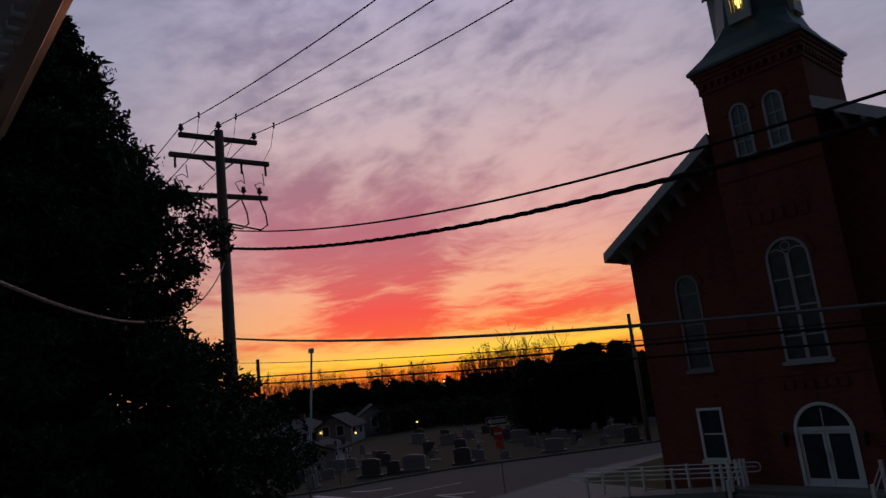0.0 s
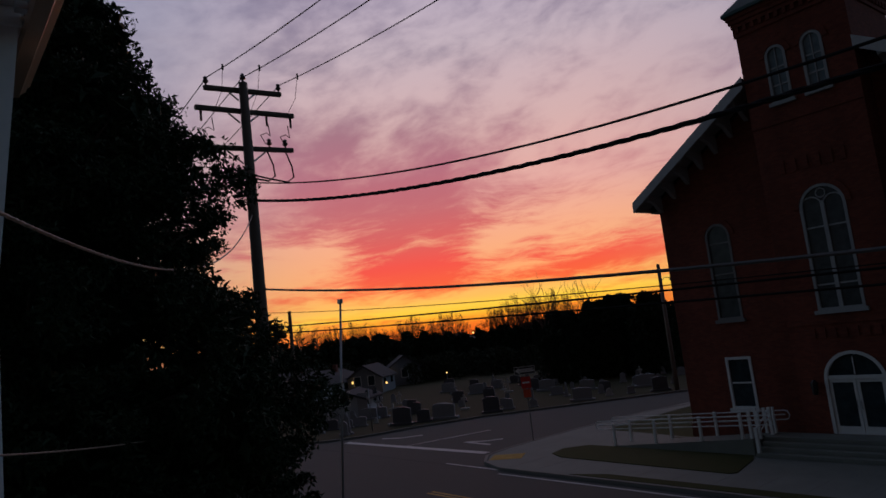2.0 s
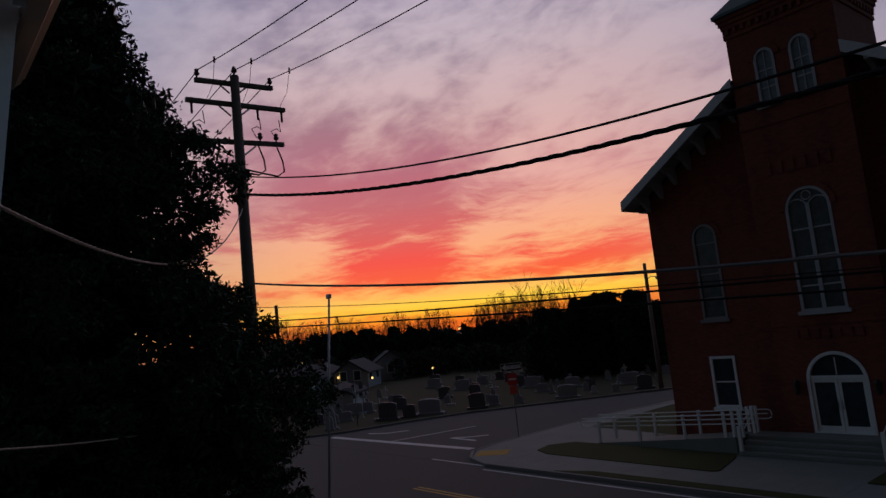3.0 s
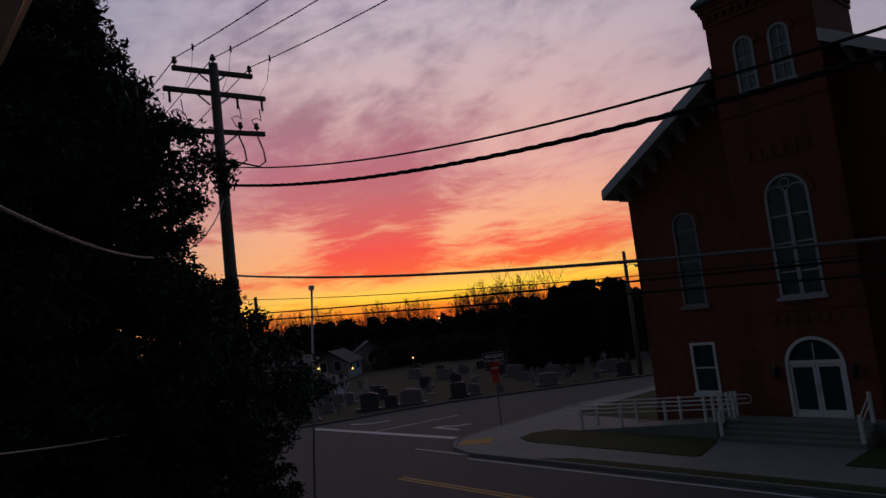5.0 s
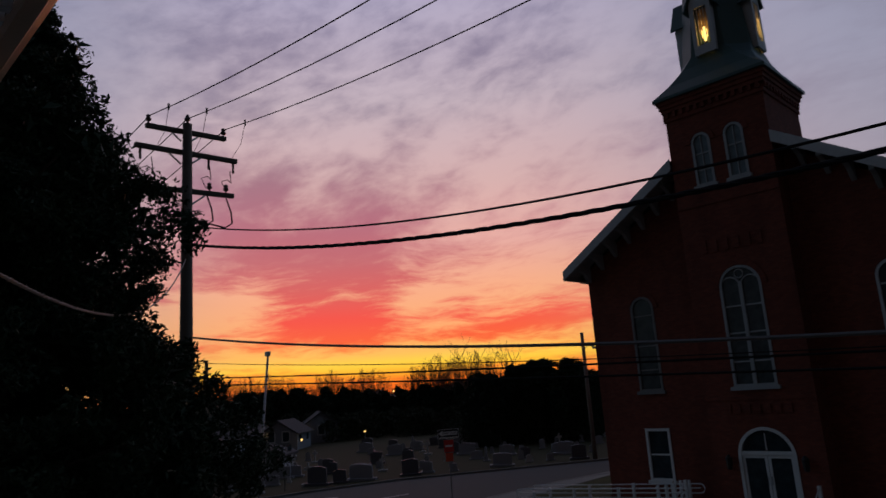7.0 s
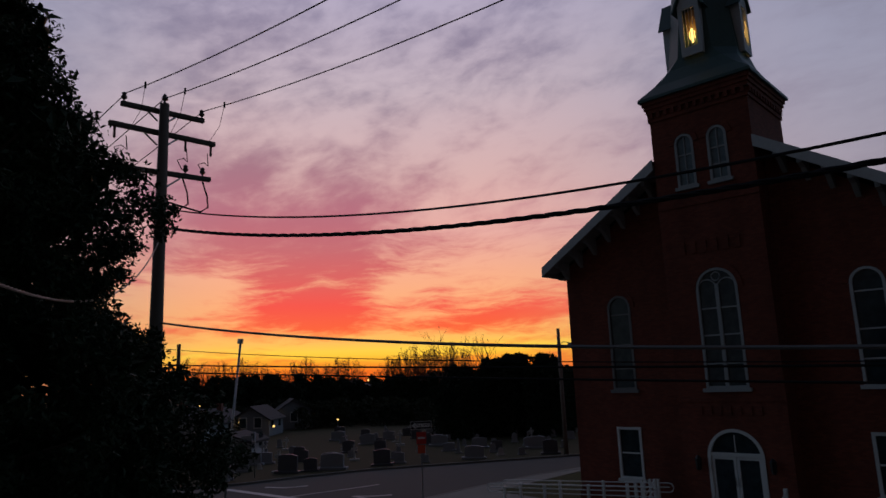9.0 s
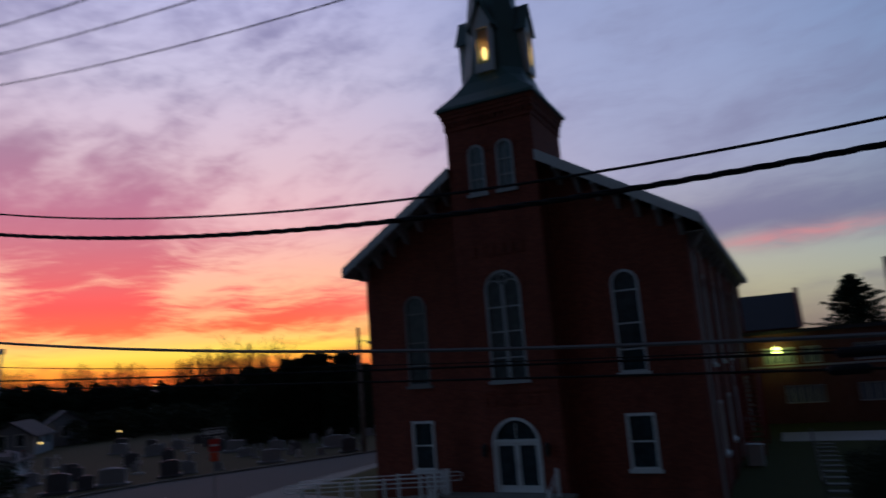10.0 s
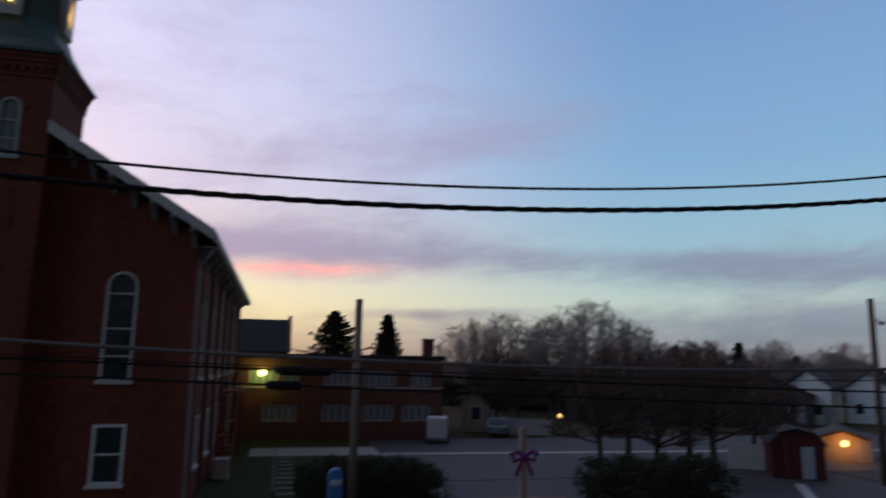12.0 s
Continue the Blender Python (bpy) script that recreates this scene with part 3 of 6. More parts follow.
# tower cornice and spire
TY = BAY + 2.05
for k, (z0, z1, out) in enumerate(((16.55, 16.72, 0.06), (16.95, 17.12, 0.10), (17.12, 17.30, 0.16), (17.30, 17.47, 0.22))):
    bm = made(ring_solid, [(CX + sx * (2.05 + out), TY + sy * (2.05 + out), z0) for sx, sy in ((-1, -1), (1, -1), (1, 1), (-1, 1))],
              [(CX + sx * 2.04, TY + sy * 2.04, z0) for sx, sy in ((-1, -1), (1, -1), (1, 1), (-1, 1))], (0, 0, z1 - z0))
    part("cornice", bm, BRICK, church)
for sx, sy in ((0, -1), (1, 0), (-1, 0)):
    for k in range(13):
        u = -1.92 + 0.32 * k
        c = (CX + u, TY - 2.05 - 0.05, 16.84) if sx == 0 else (CX + sx * 2.10, TY + u, 16.84)
        part("corbel", made(box, c[0] - 0.07, c[0] + 0.07, c[1] - 0.07, c[1] + 0.07, 16.72, 16.96), BRICK, church)


def spire(bm):
    def octagon(flat_half, corner, z):
        # a square with its corners cut by the given amount
        h, c = flat_half, corner
        return [bm.verts.new((CX + x, TY + y, z)) for x, y in ((-h + c, -h), (h - c, -h), (h, -h + c), (h, h - c), (h - c, h), (-h + c, h), (-h, h - c), (-h, -h + c))]
    rings = [octagon(2.38, 0.01, 17.47), octagon(2.38, 0.01, 17.60), octagon(1.95, 0.2, 18.15), octagon(1.62, 0.5, 18.80), octagon(1.50, 0.75, 19.3),
             octagon(1.30, 0.74, 21.5), octagon(0.05, 0.025, 31.0)]
    for a, b in zip(rings, rings[1:]):
        for k in range(8):
            bm.faces.new((a[k], a[(k + 1) % 8], b[(k + 1) % 8], b[k]))
    bm.faces.new(rings[0][::-1]), bm.faces.new(rings[-1])


spire_part = part("spire", made(spire), SPIRE_GREEN, church, "dark green slate broach spire")


def turn_about(k):
    return Matrix.Translation((CX, TY, 0)) @ Matrix.Rotation(radians(90 * k), 4, "Z") @ Matrix.Translation((-CX, -TY, 0))


def placed(bm, m):
    bmesh.ops.transform(bm, matrix=m, verts=bm.verts)
    return bm


for k in range(4):
    m = turn_about(k)
    f = TY - 1.72
    hole = rect(CX - 0.27, CX + 0.27, 19.55, 21.3, f)
    bm = made(cut_wall, [(CX - 0.46, f, 19.15), (CX + 0.46, f, 19.15), (CX + 0.46, f, 21.5), (CX, f, 22.5), (CX - 0.46, f, 21.5)], [hole], (0, 0.08, 0))
    dormer = part("dormer", placed(bm, m), OLD_WHITE, church, "pale wooden spire dormer with lit louvre")
    bm = bmesh.new()
    for s in (-1, 1):
        box(bm, CX + s * 0.42 - 0.04, CX + s * 0.42 + 0.04, f + 0.08, f + 0.75, 19.15, 21.55)
    ob = part("cheek", placed(bm, m), OLD_WHITE, dormer)
    bm = bmesh.new()
    for s in (-1, 1):
        prism(bm, [(CX + s * 0.62, f - 0.12, 21.25), (CX, f - 0.12, 22.62), (CX, f - 0.12, 22.74), (CX + s * 0.70, f - 0.12, 21.25)], (0, 1.0, 0))
    part("dormer_roof", placed(bm, m), SPIRE_GREEN, dormer)
    part("louvre_light", placed(made(box, CX - 0.27, CX + 0.27, f + 0.30, f + 0.32, 19.5, 21.3), m), surface("dormer_inside", (0.25, 0.17, 0.08, 1), 0.8) if k == 0 else bpy.data.materials["dormer_inside"], dormer)
    bm = made(tube, [(CX + 0.02, f + 0.16, 19.75), (CX + 0.02, f + 0.16, 19.95), (CX + 0.02, f + 0.16, 20.25), (CX + 0.02, f + 0.16, 20.4)], [0.03, 0.12, 0.12, 0.03], 10)
    part("bulb", placed(bm, m), LAMP_CORE, dormer, "bright warm bulb inside")
    warm = bpy.data.lights.new("dormer_lamp_light", "POINT")
    warm.energy, warm.color, warm.shadow_soft_size = 1.6, (1.0, 0.55, 0.14), 0.05
    new("dormer_lamp_light", warm).location = m @ Vector((CX + 0.02, f + 0.10, 20.55))
    bm = bmesh.new()
    for s in (-0.14, 0.0, 0.14):
        box(bm, CX + s - 0.012, CX + s + 0.012, f + 0.02, f + 0.05, 19.5, 21.3)
    part("louvre_bar", placed(bm, m), OLD_WHITE, dormer)


# windows
def window(outer, inner, y, bars, name, parent, glass_outline, mat=WHITE, sill=None, turn=None, label="white painted window frame", glass=GLASS):
    m = turn or Matrix()
    frame_part = part(name, placed(made(ring_solid, outer, inner, (0, 0.12, 0)), m), mat, parent, label)
    part("pane", placed(made(prism, glass_outline, (0, 0.02, 0)), m), glass, frame_part)
    for b in bars:
        part("glazing_bar", placed(made(box, *b), m), mat, frame_part)
    if sill:
        part("sill", placed(made(box, *sill), m), mat, frame_part)
    return frame_part


def arched_window(x0, x1, z0, z1, y, bars_at, steps=10, twin=False, turn=None, mat=OLD_WHITE, glass=GLASS, stem=False):
    y -= 0.03
    w = 0.085
    o, i = arch_outline(x0 - 0.02, x1 + 0.02, z0, z1 + 0.02, y, steps), arch_outline(x0 + w, x1 - w, z0 + w, z1 - w, y, steps)
    g = arch_outline(x0 + w - 0.01, x1 - w + 0.01, z0 + w - 0.01, z1 - w + 0.01, y + 0.09, steps)
    c = (x0 + x1) / 2
    bars = [(x0 + w, x1 - w, y + 0.05, y + 0.10, z - 0.03, z + 0.03) for z in bars_at]
    if twin:
        bars.append((c - 0.07, c + 0.07, y + 0.02, y + 0.10, z0 + w, z1 - 0.62))
    if stem:
        bars.append((c - 0.018, c + 0.018, y + 0.04, y + 0.10, z0 + w, z1 - w))
    ob = window(o, i, y, bars, "window", church, g, mat=mat, glass=glass, sill=(x0 - 0.12, x1 + 0.12, y - 0.10, y + 0.16, z0 - 0.14, z0), turn=turn)
    if twin:
        r = (x1 - x0) / 4 - 0.02
        bm = bmesh.new()
        for s in (-1, 1):
            cc = c + s * (x1 - x0) / 4
            pts = [(cc + r * math.cos(math.pi * k / 10), y + 0.06, z1 - 0.80 + r * math.sin(math.pi * k / 10)) for k in range(11)]
            tube(bm, pts, 0.035, 5)
        part("tracery", bm, mat, ob)
        bm = made(tube, [(c + 0.17 * math.cos(a), y + 0.06, z1 - 0.32 + 0.17 * math.sin(a)) for a in [2 * math.pi * k / 12 for k in range(13)]], 0.03, 5)
        part("tracery", bm, mat, ob)
    # brick hood over the arch
    r = (x1 - x0) / 2
    hood_o = [(c + (r + 0.24) * math.cos(math.pi * k / 12), y - 0.02, z1 - r + (r + 0.24) * math.sin(math.pi * k / 12)) for k in range(13)]
    hood_i = [(c + (r + 0.03) * math.cos(math.pi * k / 12), y - 0.02, z1 - r + (r + 0.03) * math.sin(math.pi * k / 12)) for k in range(13)]
    bm = bmesh.new()
    for k in range(12):
        prism(bm, [hood_o[k], hood_o[k + 1], hood_i[k + 1], hood_i[k]], (0, 0.06, 0))
    part("brick_hood", placed(bm, turn or Matrix()), BRICK, church)
    return ob


def sash_window(x0, x1, z0, z1, y, turn=None):
    y -= 0.04
    w = 0.085
    c = (z0 + z1) / 2
    return window(rect(x0 - 0.03, x1 + 0.03, z0, z1 + 0.03, y), rect(x0 + w, x1 - w, z0 + w, z1 - w, y), y,
                  [(x0 + w, x1 - w, y + 0.04, y + 0.09, c - 0.03, c + 0.03)],
                  "window", church, rect(x0 + w - 0.01, x1 - w + 0.01, z0 + w - 0.01, z1 - w + 0.01, y + 0.09),
                  sill=(x0 - 0.10, x1 + 0.10, y - 0.10, y + 0.18, z0 - 0.13, z0), turn=turn)


# left arched window: darker frame, slightly paler pane than the right one
for (a, b), mat in ((WIN_L, FRAME_DARK), (WIN_R, OLD_WHITE)):
    arched_window(a, b, 5.24, 9.40, FRONT, (6.15, 7.2, 8.55), mat=mat, glass=DIM_GLASS if mat is FRAME_DARK else GLASS)
    sash_window(a, b, 1.46, 3.60, FRONT)
arched_window(CX - 0.80, CX + 0.80, 5.26, 9.92, BAY, (6.2, 7.3, 8.35), 14, twin=True, mat=FRAME_GREY, glass=DIM_GLASS)
for a in (CX - 1.06, CX + 0.30):
    arched_window(a, a + 0.76, 13.43, 15.68, BAY, (14.1, 14.8), 10, mat=FRAME_GREY, glass=PALE_GLASS, stem=True)
for side in (-1, 1):
    x = CX + side * HALF
    for y in SIDE_WINDOWS:
        m = Matrix.Translation((x, y, 0)) @ Matrix.Rotation(radians(90 * side), 4, "Z")
        arched_window(-0.6, 0.6, 5.24, 9.2, 0, (6.6, 7.9), turn=m)
        sash_window(-0.55, 0.55, 1.46, 3.6, 0, turn=m)

# door under its arch
y = BAY - 0.04
door = part("door", made(ring_solid, arch_outline(CX - 1.06, CX + 1.06, 0.75, 3.74, y, 16), arch_outline(CX - 0.94, CX + 0.94, 0.80, 3.62, y, 16), (0, 0.2, 0)), WHITE, church, "white double door under a round fanlight")
bm = bmesh.new()
box(bm, CX - 0.945, CX + 0.945, y + 0.02, y + 0.16, 2.72, 2.85)
part("transom", bm, WHITE, door)
part("fanlight_pane", made(prism, arch_outline(CX - 0.95, CX + 0.95, 2.66, 3.63, y + 0.12, 14), (0, 0.02, 0)), GLASS, door)
part("glazing_bar", made(box, CX - 0.015, CX + 0.015, y + 0.07, y + 0.11, 2.88, 3.5), WHITE, door)
for s in (-1, 1):
    a, b = sorted((CX + s * 0.01, CX + s * 0.93))
    leaf = part("door_leaf", made(ring_solid, rect(a, b, 0.78, 2.72, y + 0.06), rect(a + 0.10, b - 0.10, 1.02, 2.60, y + 0.06), (0, 0.05, 0)), WHITE, door)
    part("pane", made(prism, rect(a + 0.09, b - 0.09, 1.01, 2.61, y + 0.09), (0, 0.015, 0)), GLASS, leaf)
    part("handle", made(tube, [(CX + s * 0.07, y + 0.06, 1.65), (CX + s * 0.07, y + 0.0, 1.67), (CX + s * 0.07, y + 0.0, 1.93), (CX + s * 0.07, y + 0.06, 1.95)], 0.014, 6), STEEL, leaf)
    lx = CX + s * 1.38
    lantern = part("wall_lantern", made(tube, [(lx, BAY - 0.20, 2.18), (lx, BAY - 0.20, 2.25), (lx, BAY - 0.20, 2.62), (lx, BAY - 0.20, 2.74)], [0.06, 0.10, 0.13, 0.03], 6), SIGN_BLACK, church, "dark unlit wall lantern")
    part("lantern_arm", made(tube, [(lx, BAY, 2.45), (lx, BAY - 0.1, 2.55), (lx, BAY - 0.2, 2.5)], 0.02, 5), SIGN_BLACK, lantern)
# raised brick lettering that cannot be read: plain blocks; string courses
for row, n, z0, h in ((0, 6, 10.62, 0.5), (1, 7, 4.25, 0.34)):
    for k in range(n):
        x = CX - 1.32 + 2.64 * k / n
        part("raised_bar", made(box, x, x + 0.24, BAY - 0.05, BAY, z0, z0 + h), BRICK, church)
for z in (4.75, 12.6):
    part("string_course", made(box, CX - 2.07, CX + 2.07, BAY - 0.04, BAY, z, z + 0.12), BRICK, church)

# landing, steps, ramp, railings
STEP_L, STEP_R = -12.0, -6.9
bm = made(box, STEP_L - 0.2, STEP_R + 0.5, 27.2, BAY - 0.004, 0.0, 0.735)
solo("landing", bm, CONCRETE, "concrete landing before the church door", "landing", kind="structure")
for k in range(4):
    solo("step", bevelled(box, STEP_L, STEP_R, 26.06 + 0.285 * k, 27.196, 0.117 if k == 0 else 0.118 + 0.155 * k - 0.0, 0.117 + 0.155 * (k + 1) - 0.003, width=0.012),
         CONCRETE, "worn grey concrete step of the church stair", "step", kind="structure")
bm = made(prism, [(STEP_L - 0.2, 26.35, 0.735), (STEP_L - 0.2, 26.35, 0.0), (-19.0, 26.35, 0.0), (-19.0, 26.35, 0.125)], (0, 1.35, 0))
solo("ramp", bm, CONCRETE, "sloping concrete access ramp to the landing", "ramp", kind="structure")


def rail_line(bm, pts, z, r=0.024):
    tube(bm, [(x, y, h + z) for x, y, h in pts], r, 6)


def ramp_z(x):
    return 0.125 + (x + 19.0) / (STEP_L - 0.2 + 19.0) * 0.61


for yy in (26.42, 27.62):
    rail = thing("ramp_railing", "white tubular handrail with square posts along the ramp", "railing", "ramp railings")
    xs = [-18.8, -16.6, -14.4, -12.62, -12.25, -11.9]
    for x in xs:
        part("post", made(box, x - 0.05, x + 0.05, yy - 0.05, yy + 0.05, ramp_z(x) - 0.02, ramp_z(x) + 0.98), WHITE, rail)
    for h in (0.55, 0.74, 0.9):
        line = [(x, yy - 0.06, ramp_z(x) * 0.6 + 0.27) for x in (-19.6, -15.5, -11.4)]
        bm = bmesh.new()
        rail_line(bm, line, h - 0.02)
        part("rail", bm, WHITE, rail)
    for x, s in ((-19.6, -1), (-11.4, 1)):
        bm = bmesh.new()
        zz = ramp_z(x) * 0.6 + 0.27
        tube(bm, [(x, yy - 0.06, zz + 0.53), (x + s * 0.12, yy - 0.06, zz + 0.58), (x + s * 0.17, yy - 0.06, zz + 0.70), (x + s * 0.12, yy - 0.06, zz + 0.84), (x, yy - 0.06, zz + 0.88)], 0.024, 6)
        part("rail_end", bm, WHITE, rail)
for x in (STEP_L + 0.1, STEP_R - 0.1):
    rail = thing("stair_railing", "white stair handrail with two stout posts", "railing", "stair railings")
    for yy, zb, top in ((26.15, 0.26, 1.2), (27.35, 0.735, 1.78)):
        part("post", made(box, x - 0.06, x + 0.06, yy - 0.06, yy + 0.06, zb, top), WHITE, rail)
    bm = bmesh.new()
    for h in (0.04, 0.3):
        tube(bm, [(x, 26.15, 1.16 - h), (x, 27.35, 1.74 - h)], 0.026, 6)
    part("rail", bm, WHITE, rail)

# ---- utility pole, wires, cables ----
PX, PY = -13.3, 7.66
pole = thing("utility_pole", "dark creosoted wooden utility pole with three crossarms", "utility pole", at=(0, 0, 0))
part("shaft", made(tube, [(PX + 0.02, PY, -0.3), (PX, PY, 5.0), (PX, PY, 12.6)], [0.20, 0.16, 0.105], 12), WOOD_POLE, pole, smooth=True)


def crossarm(y0, y1, z0, z1, pins, drops, brace):
    a, b = Vector((PX - 0.16, y0, z0)), Vector((PX - 0.16, y1, z1))
    mid = (a + b) / 2
    d = (b - a).normalized()
    m = Matrix.Translation(mid) @ Matrix.Rotation(math.asin(d.z), 4, "X")
    L = (b - a).length / 2
    arm = part("crossarm", bevelled(box, -0.055, 0.055, -L, L, -0.055, 0.055, m, width=0.01), WOOD_POLE, pole)
    for s in (-1, 1):
        part("brace", made(tube, [(PX - 0.16, PY + s * brace, mid.z - 0.04), (PX - 0.13, PY + s * 0.09, mid.z - brace * 0.75)], 0.022, 5), STEEL, arm)
    for u in pins:
        p = mid + d * u
        part("insulator", made(tube, [p + Vector((0, 0, h)) for h in (0.05, 0.10, 0.13, 0.17, 0.20, 0.25, 0.28)], [0.02, 0.02, 0.06, 0.07, 0.045, 0.055, 0.02], 10), PORCELAIN, arm)
    for u in drops:
        p = mid + d * u
        part("fuse_cutout", made(tube, [p + Vector((-0.08, 0, h)) for h in (0.10, 0.0, -0.15, -0.27, -0.30)], [0.02, 0.035, 0.028, 0.032, 0.015], 8), PORCELAIN, arm)
    return arm


crossarm(6.74, 8.72, 12.42, 12.50, (-0.93, 0.93), (), 0.36)
crossarm(6.50, 9.02, 11.90, 11.96, (), (-1.1, 0.55, 1.2), 0.42)
crossarm(6.42, 8.92, 10.93, 11.04, (-1.02, 0.62, 1.05), (), 0.52)
part("pole_top_insulator", made(tube, [(PX, PY, 12.58), (PX, PY, 12.68), (PX, PY, 12.72), (PX, PY, 12.84)], [0.03, 0.03, 0.08, 0.03], 10), PORCELAIN, pole)
for y0, z0, y1 in ((6.9, 11.7, 6.75), (8.32, 11.7, 8.2), (8.85, 11.7, 8.72)):
    part("jumper", made(tube, [(PX - 0.2, y0, z0), (PX - 0.24, y0 + 0.05, z0 - 0.3), (PX - 0.18, y1 + 0.05, 11.45), (PX - 0.2, y1 - 0.1, 11.38), (PX - 0.16, y1, 11.15)], 0.012, 5), CABLE, pole)
for y0 in (8.22, 8.72):
    part("drip_loop", made(tube, [(PX - 0.15, y0, 10.95), (PX - 0.10, y0 + 0.10, 10.6), (PX - 0.08, y0 + 0.12, 10.32), (PX - 0.05, y0 - 0.08, 10.17), (PX, y0 - 0.45, 10.2), (PX, 7.75, 10.28)], 0.022, 6), CABLE, pole)

NEXT = 17.0     # the next pole along the street, out of sight
for y0, z0 in ((6.78, 12.62), (7.66, 12.74), (8.62, 12.68)):
    bm = bmesh.new()
    tube(bm, sag((PX, y0, z0), (NEXT, y0, z0), 1.25, 24), 0.012, 5)
    tube(bm, sag((PX, y0, z0), (-58, y0 - 1.0, z0 - 1.2), 1.2, 16), 0.012, 5)
    wire = solo("power_line", bm, CABLE, "thin dark overhead power line", "power line", "power lines")
    zc = z0 - 0.15
    part("clamp", made(tube, [(PX + 1.0, y0, zc - 0.07), (PX + 1.0, y0, zc + 0.07)], 0.024, 6), CABLE, wire)
    part("tap_wire", made(tube, [(PX + 1.0, y0, zc), (PX + 0.6, y0 + 0.1, zc - 0.4), (PX - 0.1, y0 + 0.2, 11.95)], 0.006, 4), CABLE, wire)


def twisted(bm, pts, r, strands=3, twist=7.0, sides=5, only=None):
    for k in range(strands) if only is None else (only,):
        line = []
        fine = []
        for a, b in zip(pts, pts[1:]):
            for j in range(4):
                fine.append(a.lerp(b, j / 4))
        run = 0.0
        for i, p in enumerate(fine):
            run += (p - fine[i - 1]).length if i else 0
            a = run * twist + 2 * math.pi * k / strands
            line.append(p + r * Vector((0, math.cos(a), math.sin(a))))
        tube(bm, line, r * 1.05, sides)


solo("overhead_cable", made(tube, sag((PX, 7.74, 10.10), (NEXT, 8.26, 10.25), 2.12, 48), 0.017, 6), CABLE, "black overhead service cable slung over the street", "cable", "street cables")
bundle = thing("overhead_cable", "thick twisted black overhead cable slung over the street", "cable", "street cables")
for k in range(3):
    part("strand", made(twisted, sag((PX, 7.74, 9.66), (NEXT, 8.26, 9.76), 1.90, 70), 0.018, only=k), CABLE, bundle)
for z, z1, drop, r, case in ((7.515, 6.446, 0.849, 0.024, None), (6.60, 5.70, 0.16, 0.014, 2.45), (6.45, 5.42, 0.10, 0.014, 2.25), (6.95, 6.1, 0.5, 0.007, None)):
    c = solo("telephone_cable", made(tube, sag((PX, 7.74, z), (NEXT, 8.26, z1), drop, 40), r, 6), CABLE if case or r < 0.01 else GREY_CABLE, "black telephone cable hung low along the street" if case or r < 0.01 else "lashed grey telephone cable hung along the street", "cable", "street cables")
    if case:
        u = (case - PX) / (NEXT - PX)
        zz = z + (z1 - z) * u - 4 * drop * u * (1 - u)
        part("splice_case", made(tube, [(case + k, 8.0, zz) for k in ((-0.30, -0.26, 0.26, 0.30) if case > 2.4 else (-0.19, -0.15, 0.15, 0.19))], [0.015, 0.05, 0.05, 0.015], 10), CABLE, c)
# service drops from the porch's house to the pole
def drop_line(a, z_pole, drop, u0, n=48):
    a, p = Vector(a), Vector((PX + 0.1, 7.6, z_pole))
    us = [u0 + (1 - u0) * k / n for k in range(n + 1)]
    return [a.lerp(p, u) - Vector((0, 0, 4 * drop * u * (1 - u))) for u in us]


bundle = thing("service_drop", "twisted service drop cable in a warm-lit tone running to the pole", "cable", "service drops")
for k in range(3):
    part("strand", made(twisted, drop_line((-1.3, 1.0, 6.85), 9.3, 0.85, -0.385), 0.0075, 3, 22.0, only=k), DROP, bundle)
solo("service_drop", made(tube, drop_line((-1.3, 0.8, 5.75), 5.2, 0.35, -0.35), 0.006, 5), DROP, "thin telephone drop in a warm-lit tone running to the pole", "cable", "service drops")

# ---- porch and house behind the camera ----
porch = thing("porch_eave", "grey porch soffit edged with a dull metal gutter", "porch roof", kind="structure", at=(0, 0, 0))
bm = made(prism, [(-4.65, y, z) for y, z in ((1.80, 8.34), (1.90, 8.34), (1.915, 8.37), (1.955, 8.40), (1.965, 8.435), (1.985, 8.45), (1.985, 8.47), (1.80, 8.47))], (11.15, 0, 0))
part("gutter", bm, GUTTER, porch, "metal gutter with warm lamp light in its colour")
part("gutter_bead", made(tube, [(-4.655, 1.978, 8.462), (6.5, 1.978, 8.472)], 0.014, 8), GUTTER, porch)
bm = made(box, -4.4, 6.5, -1.6, 1.78, 8.52, 8.60)
for k in range(58):
    box(bm, -4.38 + 0.19 * k, -4.30 + 0.19 * k, 1.72, 1.795, 8.42, 8.519)
part("soffit", bm, SOFFIT, porch)
part("porch_roof", made(prism, [(-4.6, 1.95, 8.605), (-4.6, -1.6, 8.605), (-4.6, -1.6, 9.8)], (11.1, 0, 0)), ROOF_DARK, porch)
column = thing("porch_post", "white painted porch post flaring towards the soffit", "post", at=(-3.62, 1.5, 4.35))
bm = bmesh.new()
for (z0, h0), (z1, h1) in (((0.12, 0.10), (2.2, 0.105)), ((2.2, 0.105), (4.02, 0.26))):
    vs = box(bm, -h0, h0, -h0, h0, z0, z1)
    for v in vs[4:]:
        v.co.x, v.co.y = math.copysign(h1, v.co.x), math.copysign(h1, v.co.y)
part("shaft", bm, WHITE, column)
part("plinth", bevelled(box, -0.14, 0.14, -0.14, 0.14, 0.0, 0.119, width=0.01), WHITE, column)
part("capital", bevelled(box, -0.28, 0.28, -0.28, 0.28, 4.021, 4.169, width=0.012), WHITE, column)
solo("porch_floor", made(box, -4.2, 6.4, -1.6, 1.6, 4.2, 4.35), SHADOW_WOOD, "grey boarded upper porch floor", "floor", kind="structure")
